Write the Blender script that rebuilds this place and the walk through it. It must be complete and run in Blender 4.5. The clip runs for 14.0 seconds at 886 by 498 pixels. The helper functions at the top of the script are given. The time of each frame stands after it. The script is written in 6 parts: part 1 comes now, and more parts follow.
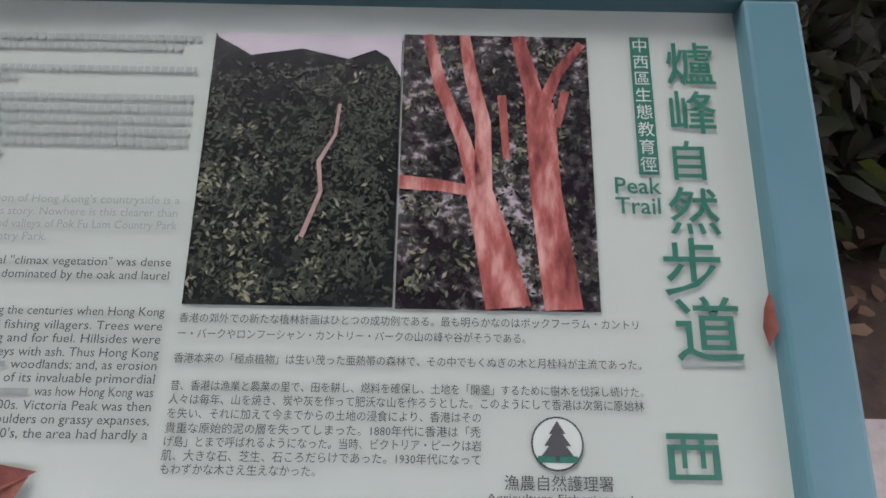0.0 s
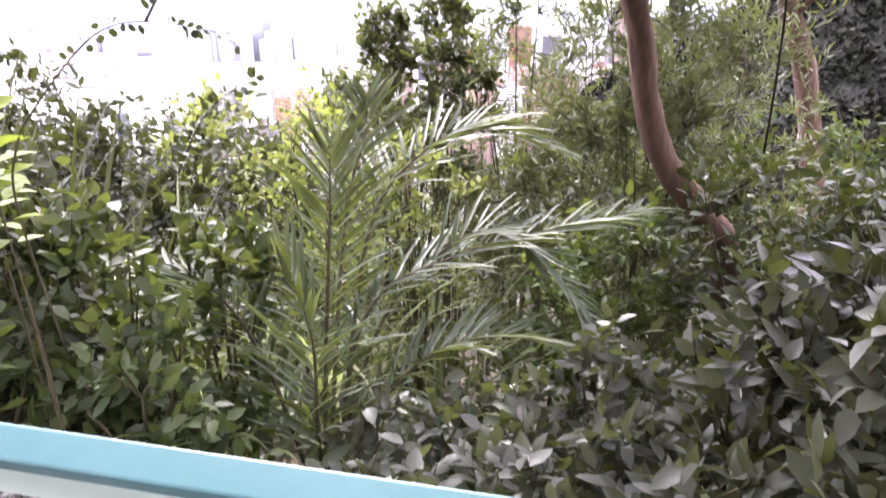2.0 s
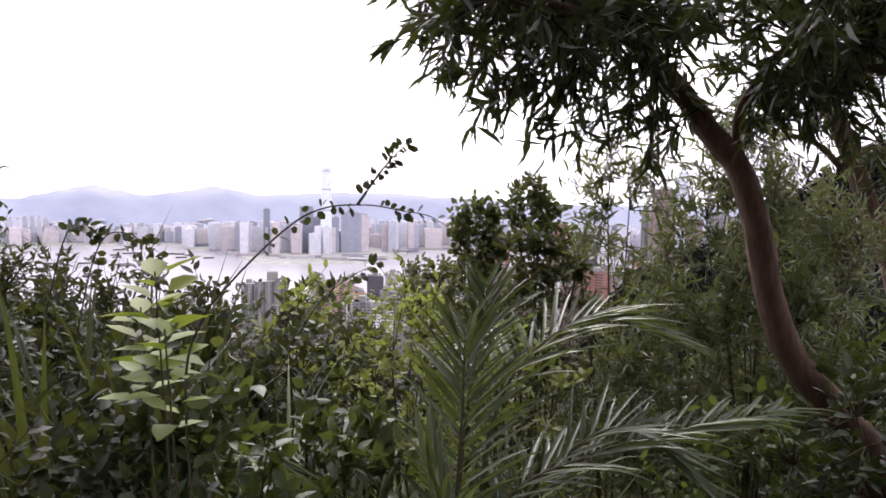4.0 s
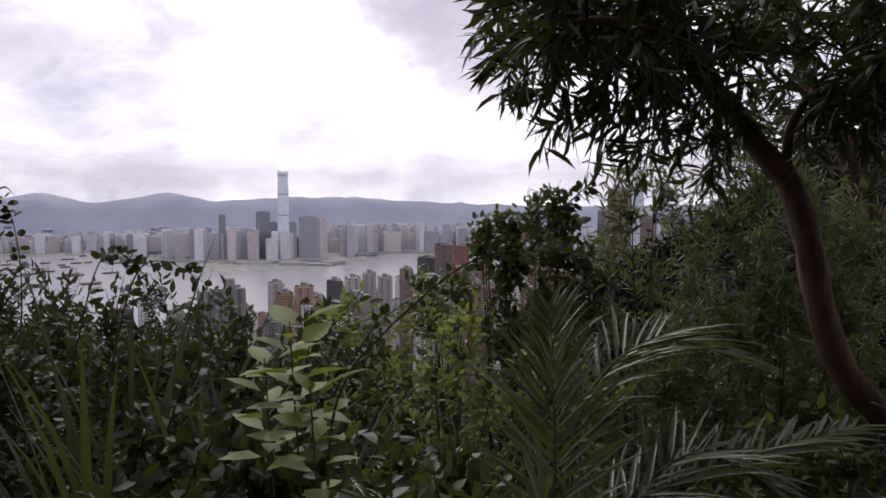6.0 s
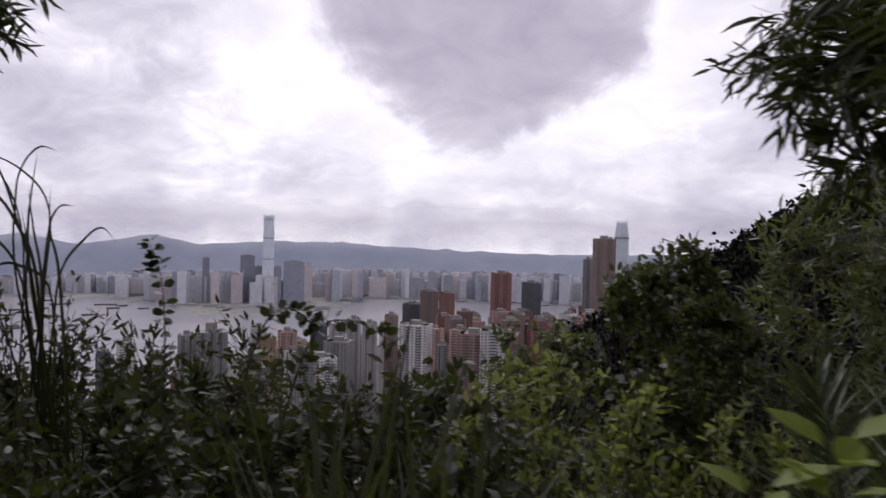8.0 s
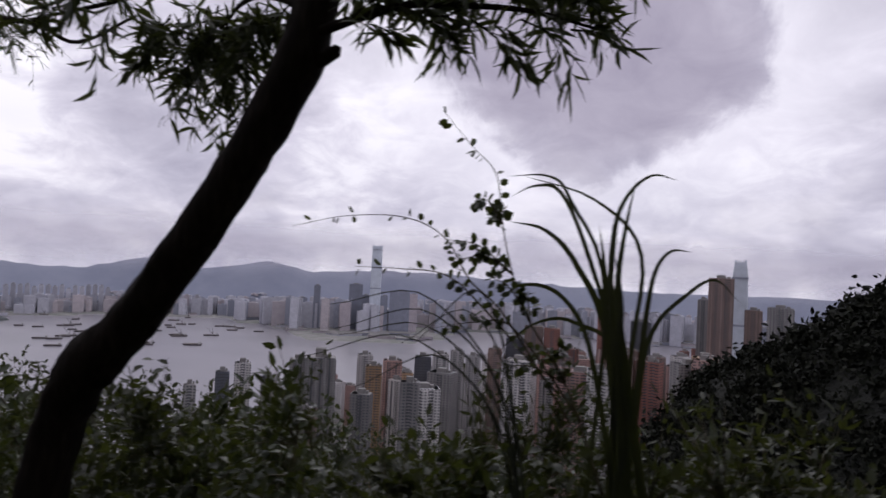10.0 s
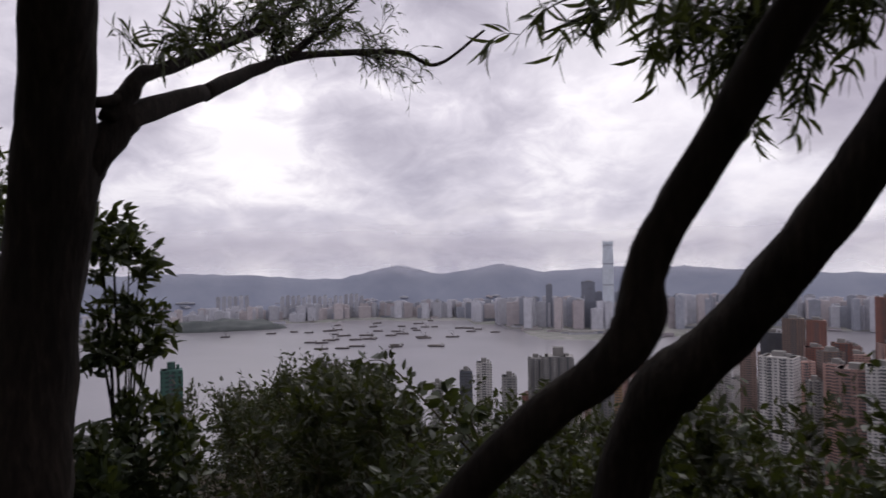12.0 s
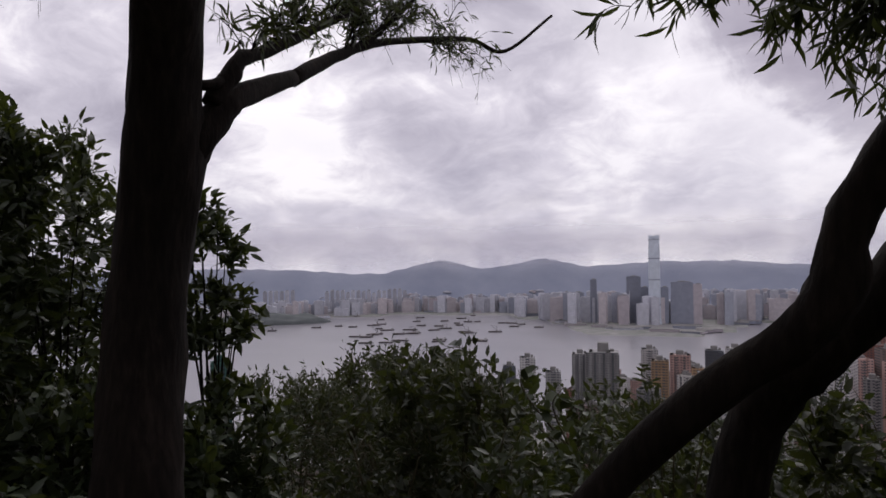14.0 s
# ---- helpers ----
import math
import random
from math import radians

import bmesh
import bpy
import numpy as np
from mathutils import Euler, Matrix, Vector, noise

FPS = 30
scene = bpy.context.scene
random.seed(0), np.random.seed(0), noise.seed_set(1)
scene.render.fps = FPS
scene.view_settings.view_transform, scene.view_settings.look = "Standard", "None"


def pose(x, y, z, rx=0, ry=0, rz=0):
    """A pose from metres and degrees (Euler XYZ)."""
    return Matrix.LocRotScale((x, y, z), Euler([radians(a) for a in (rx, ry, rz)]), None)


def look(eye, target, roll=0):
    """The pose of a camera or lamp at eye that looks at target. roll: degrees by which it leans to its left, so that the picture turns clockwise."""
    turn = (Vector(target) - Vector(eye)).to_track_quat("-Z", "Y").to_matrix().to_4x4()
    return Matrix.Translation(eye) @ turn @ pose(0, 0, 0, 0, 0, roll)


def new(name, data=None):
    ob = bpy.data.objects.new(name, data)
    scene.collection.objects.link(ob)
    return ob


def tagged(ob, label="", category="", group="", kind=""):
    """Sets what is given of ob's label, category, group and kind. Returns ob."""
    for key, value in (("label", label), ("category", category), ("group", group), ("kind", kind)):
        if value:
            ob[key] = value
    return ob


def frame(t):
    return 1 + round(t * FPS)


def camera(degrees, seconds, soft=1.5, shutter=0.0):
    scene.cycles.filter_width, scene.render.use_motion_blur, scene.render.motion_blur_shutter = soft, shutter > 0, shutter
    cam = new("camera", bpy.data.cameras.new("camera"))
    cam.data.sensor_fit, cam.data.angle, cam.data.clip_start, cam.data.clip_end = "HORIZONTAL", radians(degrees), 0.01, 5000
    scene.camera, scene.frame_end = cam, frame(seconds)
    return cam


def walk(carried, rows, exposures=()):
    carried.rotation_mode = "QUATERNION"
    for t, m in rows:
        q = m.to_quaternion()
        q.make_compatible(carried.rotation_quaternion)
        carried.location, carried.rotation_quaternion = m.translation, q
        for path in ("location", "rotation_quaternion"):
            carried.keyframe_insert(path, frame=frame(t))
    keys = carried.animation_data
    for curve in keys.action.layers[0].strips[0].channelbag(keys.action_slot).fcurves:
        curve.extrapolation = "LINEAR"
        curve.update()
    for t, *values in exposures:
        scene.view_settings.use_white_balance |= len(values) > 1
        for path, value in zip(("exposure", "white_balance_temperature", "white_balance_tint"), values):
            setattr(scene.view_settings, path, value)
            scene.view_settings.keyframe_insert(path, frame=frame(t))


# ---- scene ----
EYE_ROWS = [
    (0.0, -0.005, -0.009, 1.388, -0.58, -53.36, 1.46),
    (0.2, -0.007, -0.005, 1.398, -0.24, -52.78, 1.68),
    (0.5, -0.022, 0.006, 1.433, -0.69, -49.14, 2.6),
    (0.6, -0.021, 0.011, 1.44, -0.2, -47.4, 2.46),
    (0.9, -0.028, 0.024, 1.467, 0.92, -44.07, 2.42),
    (1.2, -0.039, 0.024, 1.482, 2.16, -39.4, 2.2),
    (1.5, -0.054, 0.007, 1.47, 4.85, -30.06, 2.09),
    (2.0, -0.05, 0.02, 1.56, 11.02, -21.43, 0.6),
    (2.5, -0.164, 0.03, 1.497, 11.14, -12.79, 0.8),
    (3.0, -0.303, 0.03, 1.504, 11.53, -8.92, 1.6),
    (3.5, -0.355, 0.03, 1.514, 12.94, -6.69, 1.1),
    (4.0, -0.416, 0.03, 1.527, 14.54, -5.19, 1.1),
    (4.2, -0.436, 0.03, 1.54, 14.98, -5.02, 1.7),
    (6.3, -0.93, 0.02, 1.605, 10.72, -4.83, 0.3),
    (6.5, -0.975, 0.045, 1.599, 10.62, -3.58, 0.6),
    (7.0, -1.141, 0.16, 1.594, 8.96, -2.81, 0.9),
    (7.2, -1.215, 0.185, 1.594, 8.86, -2.66, 0.8),
    (9.3, -3.562, 0.628, 1.697, 13.49, 2.12, 0.8),
    (9.5, -3.829, 0.67, 1.727, 14.07, 2.21, 0.3),
    (10, -4.503, 0.54, 1.612, 18.89, 1.66, 2.9),
    (10.5, -4.926, 0.167, 1.61, 20.76, 0.86, 0.3),
    (11, -5.435, 0.098, 1.605, 24.58, -0.14, 0.2),
    (11.5, -5.812, 0.107, 1.611, 32.55, 0.23, -1.4),
    (12, -6.105, 0.12, 1.62, 38.4, 1.17, -0.6),
    (12.5, -6.325, 0.205, 1.571, 43.14, 1.43, -0.5),
    (13, -6.347, 0.07, 1.556, 43.91, 0.29, -0.9),
    (13.5, -6.336, -0.007, 1.541, 42.77, 0.4, -0.63),
    (14, -6.369, -0.036, 1.552, 42.08, 0.77, -0.7),
]


def carried_pose(x, y, z, yaw, pitch, roll):
    return pose(x, y, z, 0, 0, yaw) @ pose(0, 0, 0, 90 + pitch, 0, 0) @ pose(0, 0, 0, 0, 0, roll)


cam = camera(67.4, 14.0, soft=1.6, shutter=0.3)
walk(cam, [(t, carried_pose(*r)) for t, *r in EYE_ROWS],
     exposures=[(0.0, 2.1, 6400, 20), (0.5, 2.2, 6400, 20), (1.0, 2.7, 6400, 20), (1.5, 3.3, 6400, 19), (2.0, 3.85, 6400, 18), (2.5, 3.95, 6450, 14), (3.0, 3.5, 6500, 13), (3.6, 2.5, 6500, 12), (4.2, 1.8, 6500, 12),
                (6.3, 0.6, 6500, 10), (7.2, 0.5, 6500, 10), (9.3, 0.05, 6250, 12), (10.5, 0.05, 6300, 12), (11.5, 0.1, 6500, 10), (14.0, 0.06, 6500, 10)])

# ---- sky and light ----
SEA = -348.0
world = bpy.data.worlds.new("sky")
world.use_nodes = True
scene.world = world


class Nodes:
    """Short hand for building a node tree."""

    def __init__(self, tree):
        self.t = tree

    def add(self, kind, **sets):
        n = self.t.nodes.new(kind)
        for k, v in sets.items():
            if k in n.inputs:
                n.inputs[k].default_value = v
        return n

    def link(self, a, b):
        self.t.links.new(a, b)

    def math(self, op, a, b=None, clamp=False):
        n = self.t.nodes.new("ShaderNodeMath")
        n.operation, n.use_clamp = op, clamp
        for i, v in enumerate((a, b)):
            if v is None:
                continue
            if isinstance(v, (int, float)):
                n.inputs[i].default_value = v
            else:
                self.link(v, n.inputs[i])
        return n.outputs[0]

    def noise(self, vec, scale, detail=3.0, rough=0.55, dist=0.0):
        n = self.add("ShaderNodeTexNoise", Scale=scale, Detail=detail, Roughness=rough, Distortion=dist)
        if vec is not None:
            self.link(vec, n.inputs["Vector"])
        return n.outputs["Fac"]

    def ramp(self, fac, stops):
        n = self.t.nodes.new("ShaderNodeValToRGB")
        e = n.color_ramp.elements
        while len(e) < len(stops):
            e.new(0.5)
        for el, (p, c) in zip(e, stops):
            el.position, el.color = p, (*c, 1)
        self.link(fac, n.inputs[0])
        return n.outputs[0]

    def mix(self, fac, a, b, blend="MIX"):
        n = self.t.nodes.new("ShaderNodeMix")
        n.data_type, n.blend_type = "RGBA", blend
        for sock, v in ((n.inputs[0], fac), (n.inputs[6], a), (n.inputs[7], b)):
            if isinstance(v, (int, float)):
                sock.default_value = v
            elif isinstance(v, tuple):
                sock.default_value = (*v, 1)
            else:
                self.link(v, sock)
        return n.outputs[2]


def build_sky():
    t = world.node_tree
    t.nodes.clear()
    g = Nodes(t)
    out = t.nodes.new("ShaderNodeOutputWorld")
    clear = t.nodes.new("ShaderNodeTexSky")
    clear.sky_type, clear.sun_disc = "NISHITA", False
    clear.sun_elevation, clear.sun_rotation = radians(48), radians(200)
    dirn = t.nodes.new("ShaderNodeTexCoord").outputs["Generated"]
    sep = t.nodes.new("ShaderNodeSeparateXYZ")
    g.link(dirn, sep.inputs[0])
    up = g.math("MAXIMUM", sep.outputs[2], 0.0)
    lift = g.math("ADD", up, 0.42)
    flat = t.nodes.new("ShaderNodeCombineXYZ")
    g.link(g.math("DIVIDE", sep.outputs[0], lift), flat.inputs[0])
    g.link(g.math("DIVIDE", sep.outputs[1], lift), flat.inputs[1])
    big = g.noise(flat.outputs[0], 1.7, 6.0, 0.5, 0.3)
    fine = g.noise(flat.outputs[0], 6.5, 7.0, 0.6, 0.6)
    cover = g.math("ADD", g.math("MULTIPLY", big, 0.7), g.math("MULTIPLY", fine, 0.3))
    cloud = g.ramp(cover, [(0.36, (0.45, 0.415, 0.51)), (0.45, (0.62, 0.58, 0.68)), (0.52, (0.82, 0.77, 0.87)), (0.59, (1.16, 1.11, 1.16))])
    # the low grey raincloud that hangs over the harbour
    blob = t.nodes.new("ShaderNodeVectorMath")
    blob.operation = "SUBTRACT"
    g.link(dirn, blob.inputs[0])
    blob.inputs[1].default_value = (-0.10, 0.94, 0.325)
    scaled = t.nodes.new("ShaderNodeVectorMath")
    scaled.operation = "MULTIPLY"
    g.link(blob.outputs[0], scaled.inputs[0])
    scaled.inputs[1].default_value = (4.3, 2.0, 5.2)
    ln = t.nodes.new("ShaderNodeVectorMath")
    ln.operation = "LENGTH"
    g.link(scaled.outputs[0], ln.inputs[0])
    edge = g.math("ADD", ln.outputs["Value"], g.math("MULTIPLY", g.math("SUBTRACT", g.noise(dirn, 5.0, 6.0, 0.6, 0.3), 0.5), 0.9))
    dark = g.ramp(edge, [(0.66, (1, 1, 1)), (0.86, (0.65, 0.65, 0.65)), (1.0, (0, 0, 0))])
    cloud = g.mix(dark, cloud, g.ramp(fine, [(0.3, (0.42, 0.375, 0.47)), (0.7, (0.53, 0.48, 0.575))]))
    gap = g.ramp(g.math("MULTIPLY", edge, 0.5), [(0.46, (0, 0, 0)), (0.52, (0.65, 0.65, 0.65)), (0.72, (0.35, 0.35, 0.35)), (0.9, (0, 0, 0))])
    cloud = g.mix(gap, cloud, (1.1, 1.05, 1.12))
    # pale bank towards the horizon
    low = g.ramp(up, [(0.0, (1, 1, 1)), (0.11, (0.45, 0.45, 0.45)), (0.22, (0, 0, 0))])
    bank = g.ramp(g.noise(flat.outputs[0], 3.0, 6.0, 0.55, 0.3), [(0.38, (0.44, 0.42, 0.54)), (0.5, (0.68, 0.645, 0.75)), (0.6, (0.98, 0.93, 0.99))])
    cloud = g.mix(g.math("MULTIPLY", low, 0.7), cloud, bank)
    bg1, bg2 = t.nodes.new("ShaderNodeBackground"), t.nodes.new("ShaderNodeBackground")
    g.link(clear.outputs[0], bg1.inputs[0])
    bg1.inputs[1].default_value = 0.06
    g.link(cloud, bg2.inputs[0])
    bg2.inputs[1].default_value = 0.92
    both = t.nodes.new("ShaderNodeMixShader")
    both.inputs[0].default_value = 0.94
    g.link(bg1.outputs[0], both.inputs[1])
    g.link(bg2.outputs[0], both.inputs[2])
    g.link(both.outputs[0], out.inputs[0])


build_sky()
sun = new("sun", bpy.data.lights.new("sun", "SUN"))
sun.data.energy, sun.data.angle, sun.data.color = 0.7, radians(25), (1.0, 0.96, 0.9)
sun.matrix_world = look((0, 0, 300), (0.6, -1.2, 298.6))


# ---- materials ----
def surface(name, stops, scale=8.0, rough=0.75, bump=0.2, detail=5.0, big=0.0, metal=0.0, spec=0.5, translucent=0.0, contrast=0.2, island=0.0, coat=0.0, stretch=(1, 1, 1), distance=0.01):
    """Two scales of noise through a colour ramp, with bump; island: leaf by leaf variation."""
    m = bpy.data.materials.new(name)
    m.use_nodes = True
    t = m.node_tree
    g = Nodes(t)
    bsdf = t.nodes["Principled BSDF"]
    co = t.nodes.new("ShaderNodeTexCoord").outputs["Object"]
    if stretch != (1, 1, 1):
        mp = t.nodes.new("ShaderNodeMapping")
        mp.inputs["Scale"].default_value = stretch
        g.link(co, mp.inputs[0])
        co = mp.outputs[0]
    n1 = g.noise(co, scale, detail, 0.6)
    n2 = g.noise(co, scale * 0.13, 3.0)
    fac = g.math("ADD", g.math("MULTIPLY", n1, 0.6), g.math("MULTIPLY", n2, 0.4))
    if island:
        geo = t.nodes.new("ShaderNodeNewGeometry")
        fac = g.math("ADD", g.math("MULTIPLY", fac, 1 - island), g.math("MULTIPLY", geo.outputs["Random Per Island"], island))
    lo, hi = (0.5 - contrast, 0.5 + contrast) if not island else (0.15, 0.85)
    k = len(stops)
    col = g.ramp(fac, [(lo + (hi - lo) * i / max(1, k - 1), c) for i, c in enumerate(stops)])
    g.link(col, bsdf.inputs["Base Color"])
    bsdf.inputs["Roughness"].default_value = rough
    bsdf.inputs["Metallic"].default_value = metal
    bsdf.inputs["Specular IOR Level"].default_value = spec
    bsdf.inputs["Coat Weight"].default_value = coat
    if bump:
        b = g.add("ShaderNodeBump", Strength=bump, Distance=distance)
        g.link(n1, b.inputs["Height"])
        g.link(b.outputs[0], bsdf.inputs["Normal"])
    if translucent:
        tr = t.nodes.new("ShaderNodeBsdfTranslucent")
        g.link(g.mix(0.5, col, (0.35, 0.42, 0.06), "MIX"), tr.inputs[0])
        mx = t.nodes.new("ShaderNodeMixShader")
        mx.inputs[0].default_value = translucent
        g.link(bsdf.outputs[0], mx.inputs[1])
        g.link(tr.outputs[0], mx.inputs[2])
        g.link(mx.outputs[0], t.nodes["Material Output"].inputs[0])
    return m


def facade(name, wall, pane, floors=3.1, bay=4.5, share=0.45, rough=0.7, island=False):
    """Concrete or tiled wall with rows of windows, in real metres, for buildings far off."""
    m = bpy.data.materials.new(name)
    m.use_nodes = True
    t = m.node_tree
    g = Nodes(t)
    bsdf = t.nodes["Principled BSDF"]
    geo = t.nodes.new("ShaderNodeNewGeometry")
    sep = t.nodes.new("ShaderNodeSeparateXYZ")
    g.link(geo.outputs["Position"], sep.inputs[0])
    side = g.math("ADD", sep.outputs[0], g.math("MULTIPLY", sep.outputs[1], 0.73))
    row = g.math("FRACT", g.math("DIVIDE", sep.outputs[2], floors))
    colm = g.math("FRACT", g.math("DIVIDE", side, bay))
    win = g.math("MULTIPLY", g.math("GREATER_THAN", row, 1 - share), g.math("GREATER_THAN", colm, 0.42))
    vary = geo.outputs["Random Per Island"] if island else t.nodes.new("ShaderNodeObjectInfo").outputs["Random"]
    tone = g.ramp(vary, [(0.0, tuple(c * 0.72 for c in wall)), (1.0, tuple(min(0.85, c * 1.18) for c in wall))])
    dirt = g.ramp(g.noise(geo.outputs["Position"], 0.05, 5.0), [(0.35, (0.8, 0.8, 0.8)), (0.65, (1, 1, 1))])
    tone = g.mix(1.0, tone, dirt, "MULTIPLY")
    g.link(g.mix(win, tone, pane), bsdf.inputs["Base Color"])
    bsdf.inputs["Roughness"].default_value = rough
    return m


def mesh_object(name, verts, faces, material, smooth=False):
    me = bpy.data.meshes.new(name)
    me.from_pydata([tuple(v) for v in verts], [], [tuple(f) for f in faces])
    me.materials.append(material)
    if smooth:
        me.polygons.foreach_set("use_smooth", [True] * len(me.polygons))
    me.update()
    return new(name, me)


def part(name, bm, material, parent=None, label="", smooth=False):
    me = bpy.data.meshes.new(name)
    if smooth:
        for f in bm.faces:
            f.smooth = True
    bm.to_mesh(me)
    bm.free()
    me.materials.append(material)
    ob = new(name, me)
    ob.parent = parent
    if label:
        ob["label"] = label
    return ob


def under(ob, parent, label=""):
    """Hang a mesh that is built in the parent's own space below it."""
    ob.parent = parent
    if label:
        ob["label"] = label
    return ob


def thing(name, m, label, category, group="", kind=""):
    ob = new(name)
    ob.empty_display_size = 0.1
    ob.matrix_basis = m if isinstance(m, Matrix) else Matrix.Translation(m)
    return tagged(ob, label, category, group, kind)


def add_box(bm, x0, y0, z0, x1, y1, z1, bevel=0.0):
    r = bmesh.ops.create_cube(bm, size=1.0, matrix=Matrix.LocRotScale(((x0 + x1) / 2, (y0 + y1) / 2, (z0 + z1) / 2), None, (x1 - x0, y1 - y0, z1 - z0)))
    if bevel:
        edges = {e for v in r["verts"] for e in v.link_edges}
        bmesh.ops.bevel(bm, geom=list(edges), offset=bevel, segments=2, affect="EDGES", profile=0.6)
    return r["verts"]


SOIL = surface("soil", [(0.0180, 0.0132, 0.0090), (0.0420, 0.0300, 0.0192), (0.0660, 0.0510, 0.0300)], 14, 0.95, 0.6, distance=0.03)
PATH = surface("worn_concrete_path", [(0.17, 0.16, 0.145), (0.26, 0.25, 0.23), (0.33, 0.315, 0.29)], 18, 0.9, 0.3)
# near-black on purpose: the forest's own shade is put into the ground colour
FOREST = surface("shade_dark_hillside", [(0.0022, 0.0029, 0.0018), (0.0042, 0.0054, 0.0030), (0.0080, 0.0092, 0.0050)], 0.25, 0.95, 1.0, distance=2.0)
CITY_GROUND = surface("city_ground", [(0.09, 0.11, 0.08), (0.2, 0.2, 0.19), (0.30, 0.29, 0.28)], 0.02, 0.9, 0.0)
# distance haze over the mountains is put into this pale blue-grey
MOUNTAIN = surface("haze_tinted_mountains", [(0.17, 0.19, 0.255), (0.215, 0.235, 0.30), (0.255, 0.275, 0.34)], 0.004, 0.95, 0.0)
# bark darkened in colour to read as a silhouette against the sky
BARK_DARK = surface("silhouette_dark_bark", [(0.0067, 0.0053, 0.0045), (0.0165, 0.0128, 0.0105), (0.0338, 0.0255, 0.0210)], 30, 0.92, 0.9, stretch=(1, 1, 0.22), distance=0.012, spec=0.12)
BARK_RED = surface("reddish_bark", [(0.0450, 0.0240, 0.0165), (0.1013, 0.0562, 0.0390), (0.1650, 0.1050, 0.0788)], 34, 0.9, 0.8, stretch=(1, 1, 0.25), distance=0.01)
STEM = surface("green_brown_stem", [(0.035, 0.035, 0.016), (0.07, 0.06, 0.03), (0.11, 0.09, 0.05)], 40, 0.8, 0.3)
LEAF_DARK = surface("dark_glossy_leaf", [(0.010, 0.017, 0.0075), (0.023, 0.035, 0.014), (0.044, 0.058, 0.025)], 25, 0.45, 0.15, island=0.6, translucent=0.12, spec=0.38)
LEAF_SICKLE = surface("sickle_leaf", [(0.0157, 0.0226, 0.0104), (0.0313, 0.0418, 0.0200), (0.0539, 0.0626, 0.0348)], 25, 0.5, 0.1, island=0.6, translucent=0.12, spec=0.35)
LEAF_SHOOT = surface("sapling_leaf", [(0.04, 0.05, 0.028), (0.08, 0.092, 0.054), (0.14, 0.15, 0.095)], 25, 0.45, 0.1, island=0.6, translucent=0.3)
# mid green leaf darkened: shade near the trail is put into the colour
LEAF_MID_SHADED = surface("shade_painted_green_leaf", [(0.02, 0.036, 0.011), (0.042, 0.066, 0.02), (0.075, 0.096, 0.036)], 25, 0.45, 0.15, island=0.6, translucent=0.2)
LEAF_OLIVE = surface("olive_leaf", [(0.028, 0.036, 0.016), (0.055, 0.066, 0.031), (0.1, 0.108, 0.06)], 25, 0.48, 0.15, island=0.6, translucent=0.22)
LEAF_MID = surface("mid_green_leaf", [(0.028, 0.055, 0.012), (0.06, 0.10, 0.024), (0.11, 0.14, 0.045)], 25, 0.5, 0.15, island=0.6, translucent=0.28)
LEAF_BRIGHT = surface("yellow_green_leaf", [(0.13, 0.19, 0.02), (0.21, 0.28, 0.035), (0.28, 0.34, 0.06)], 30, 0.5, 0.15, island=0.5, translucent=0.4)
# own grey-green, darkened further so the colour stands for shade on the slope
LEAF_DULL = surface("shade_dulled_leaf", [(0.011, 0.0145, 0.008), (0.024, 0.0295, 0.017), (0.045, 0.051, 0.031)], 25, 0.55, 0.15, island=0.6, translucent=0.12, spec=0.3)
# leaf colour darkened to hold the deep shade inside the woods
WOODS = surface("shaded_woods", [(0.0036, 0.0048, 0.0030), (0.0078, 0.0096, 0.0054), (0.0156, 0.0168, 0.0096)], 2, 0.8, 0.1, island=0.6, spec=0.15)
# dark copy of the grass blade; shade is put into its colour
GRASS_SHADED = surface("shade_painted_grass_blade", [(0.014, 0.018, 0.009), (0.032, 0.038, 0.02), (0.065, 0.07, 0.04)], 30, 0.5, 0.1, island=0.6, translucent=0.15)
# darker copy of the grey-green leaf, with shade put into its colour
LEAF_SHADE = surface("shade_painted_grey_leaf", [(0.018, 0.021, 0.016), (0.036, 0.041, 0.031), (0.068, 0.07, 0.06)], 25, 0.36, 0.2, island=0.6, translucent=0.15)
# blade colour made nearly black to show the clump as a backlit silhouette
SILHOUETTE_BLADE = surface("silhouette_grass_blade", [(0.007, 0.009, 0.005), (0.014, 0.018, 0.009), (0.03, 0.036, 0.018)], 30, 0.5, 0.1, island=0.6, translucent=0.06)
# yellowish leaf whose colour is lightened to stand for backlight
LEAF_FRESH = surface("backlit_yellowish_leaf", [(0.10, 0.13, 0.03), (0.19, 0.22, 0.065), (0.28, 0.30, 0.13)], 25, 0.5, 0.15, island=0.6, translucent=0.45)
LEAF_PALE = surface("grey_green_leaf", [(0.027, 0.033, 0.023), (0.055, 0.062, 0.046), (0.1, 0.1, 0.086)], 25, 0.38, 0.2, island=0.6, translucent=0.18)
LEAF_DRY = surface("dry_leaf_litter", [(0.07, 0.04, 0.02), (0.16, 0.105, 0.06), (0.30, 0.23, 0.16)], 30, 0.8, 0.3, island=0.7)
PALM_LEAF = surface("palm_leaflet", [(0.028, 0.046, 0.023), (0.058, 0.082, 0.042), (0.12, 0.142, 0.088)], 30, 0.33, 0.1, island=0.55, translucent=0.22)
# bright copy of the blade, lightened in colour for light from the open sky
GRASS = surface("grass_blade", [(0.10, 0.13, 0.045), (0.19, 0.225, 0.095), (0.33, 0.35, 0.22)], 30, 0.4, 0.1, island=0.6, translucent=0.45)


# ---- the lie of the land ----
def knots(x, pairs):
    return float(np.interp(x, [p[0] for p in pairs], [p[1] for p in pairs]))


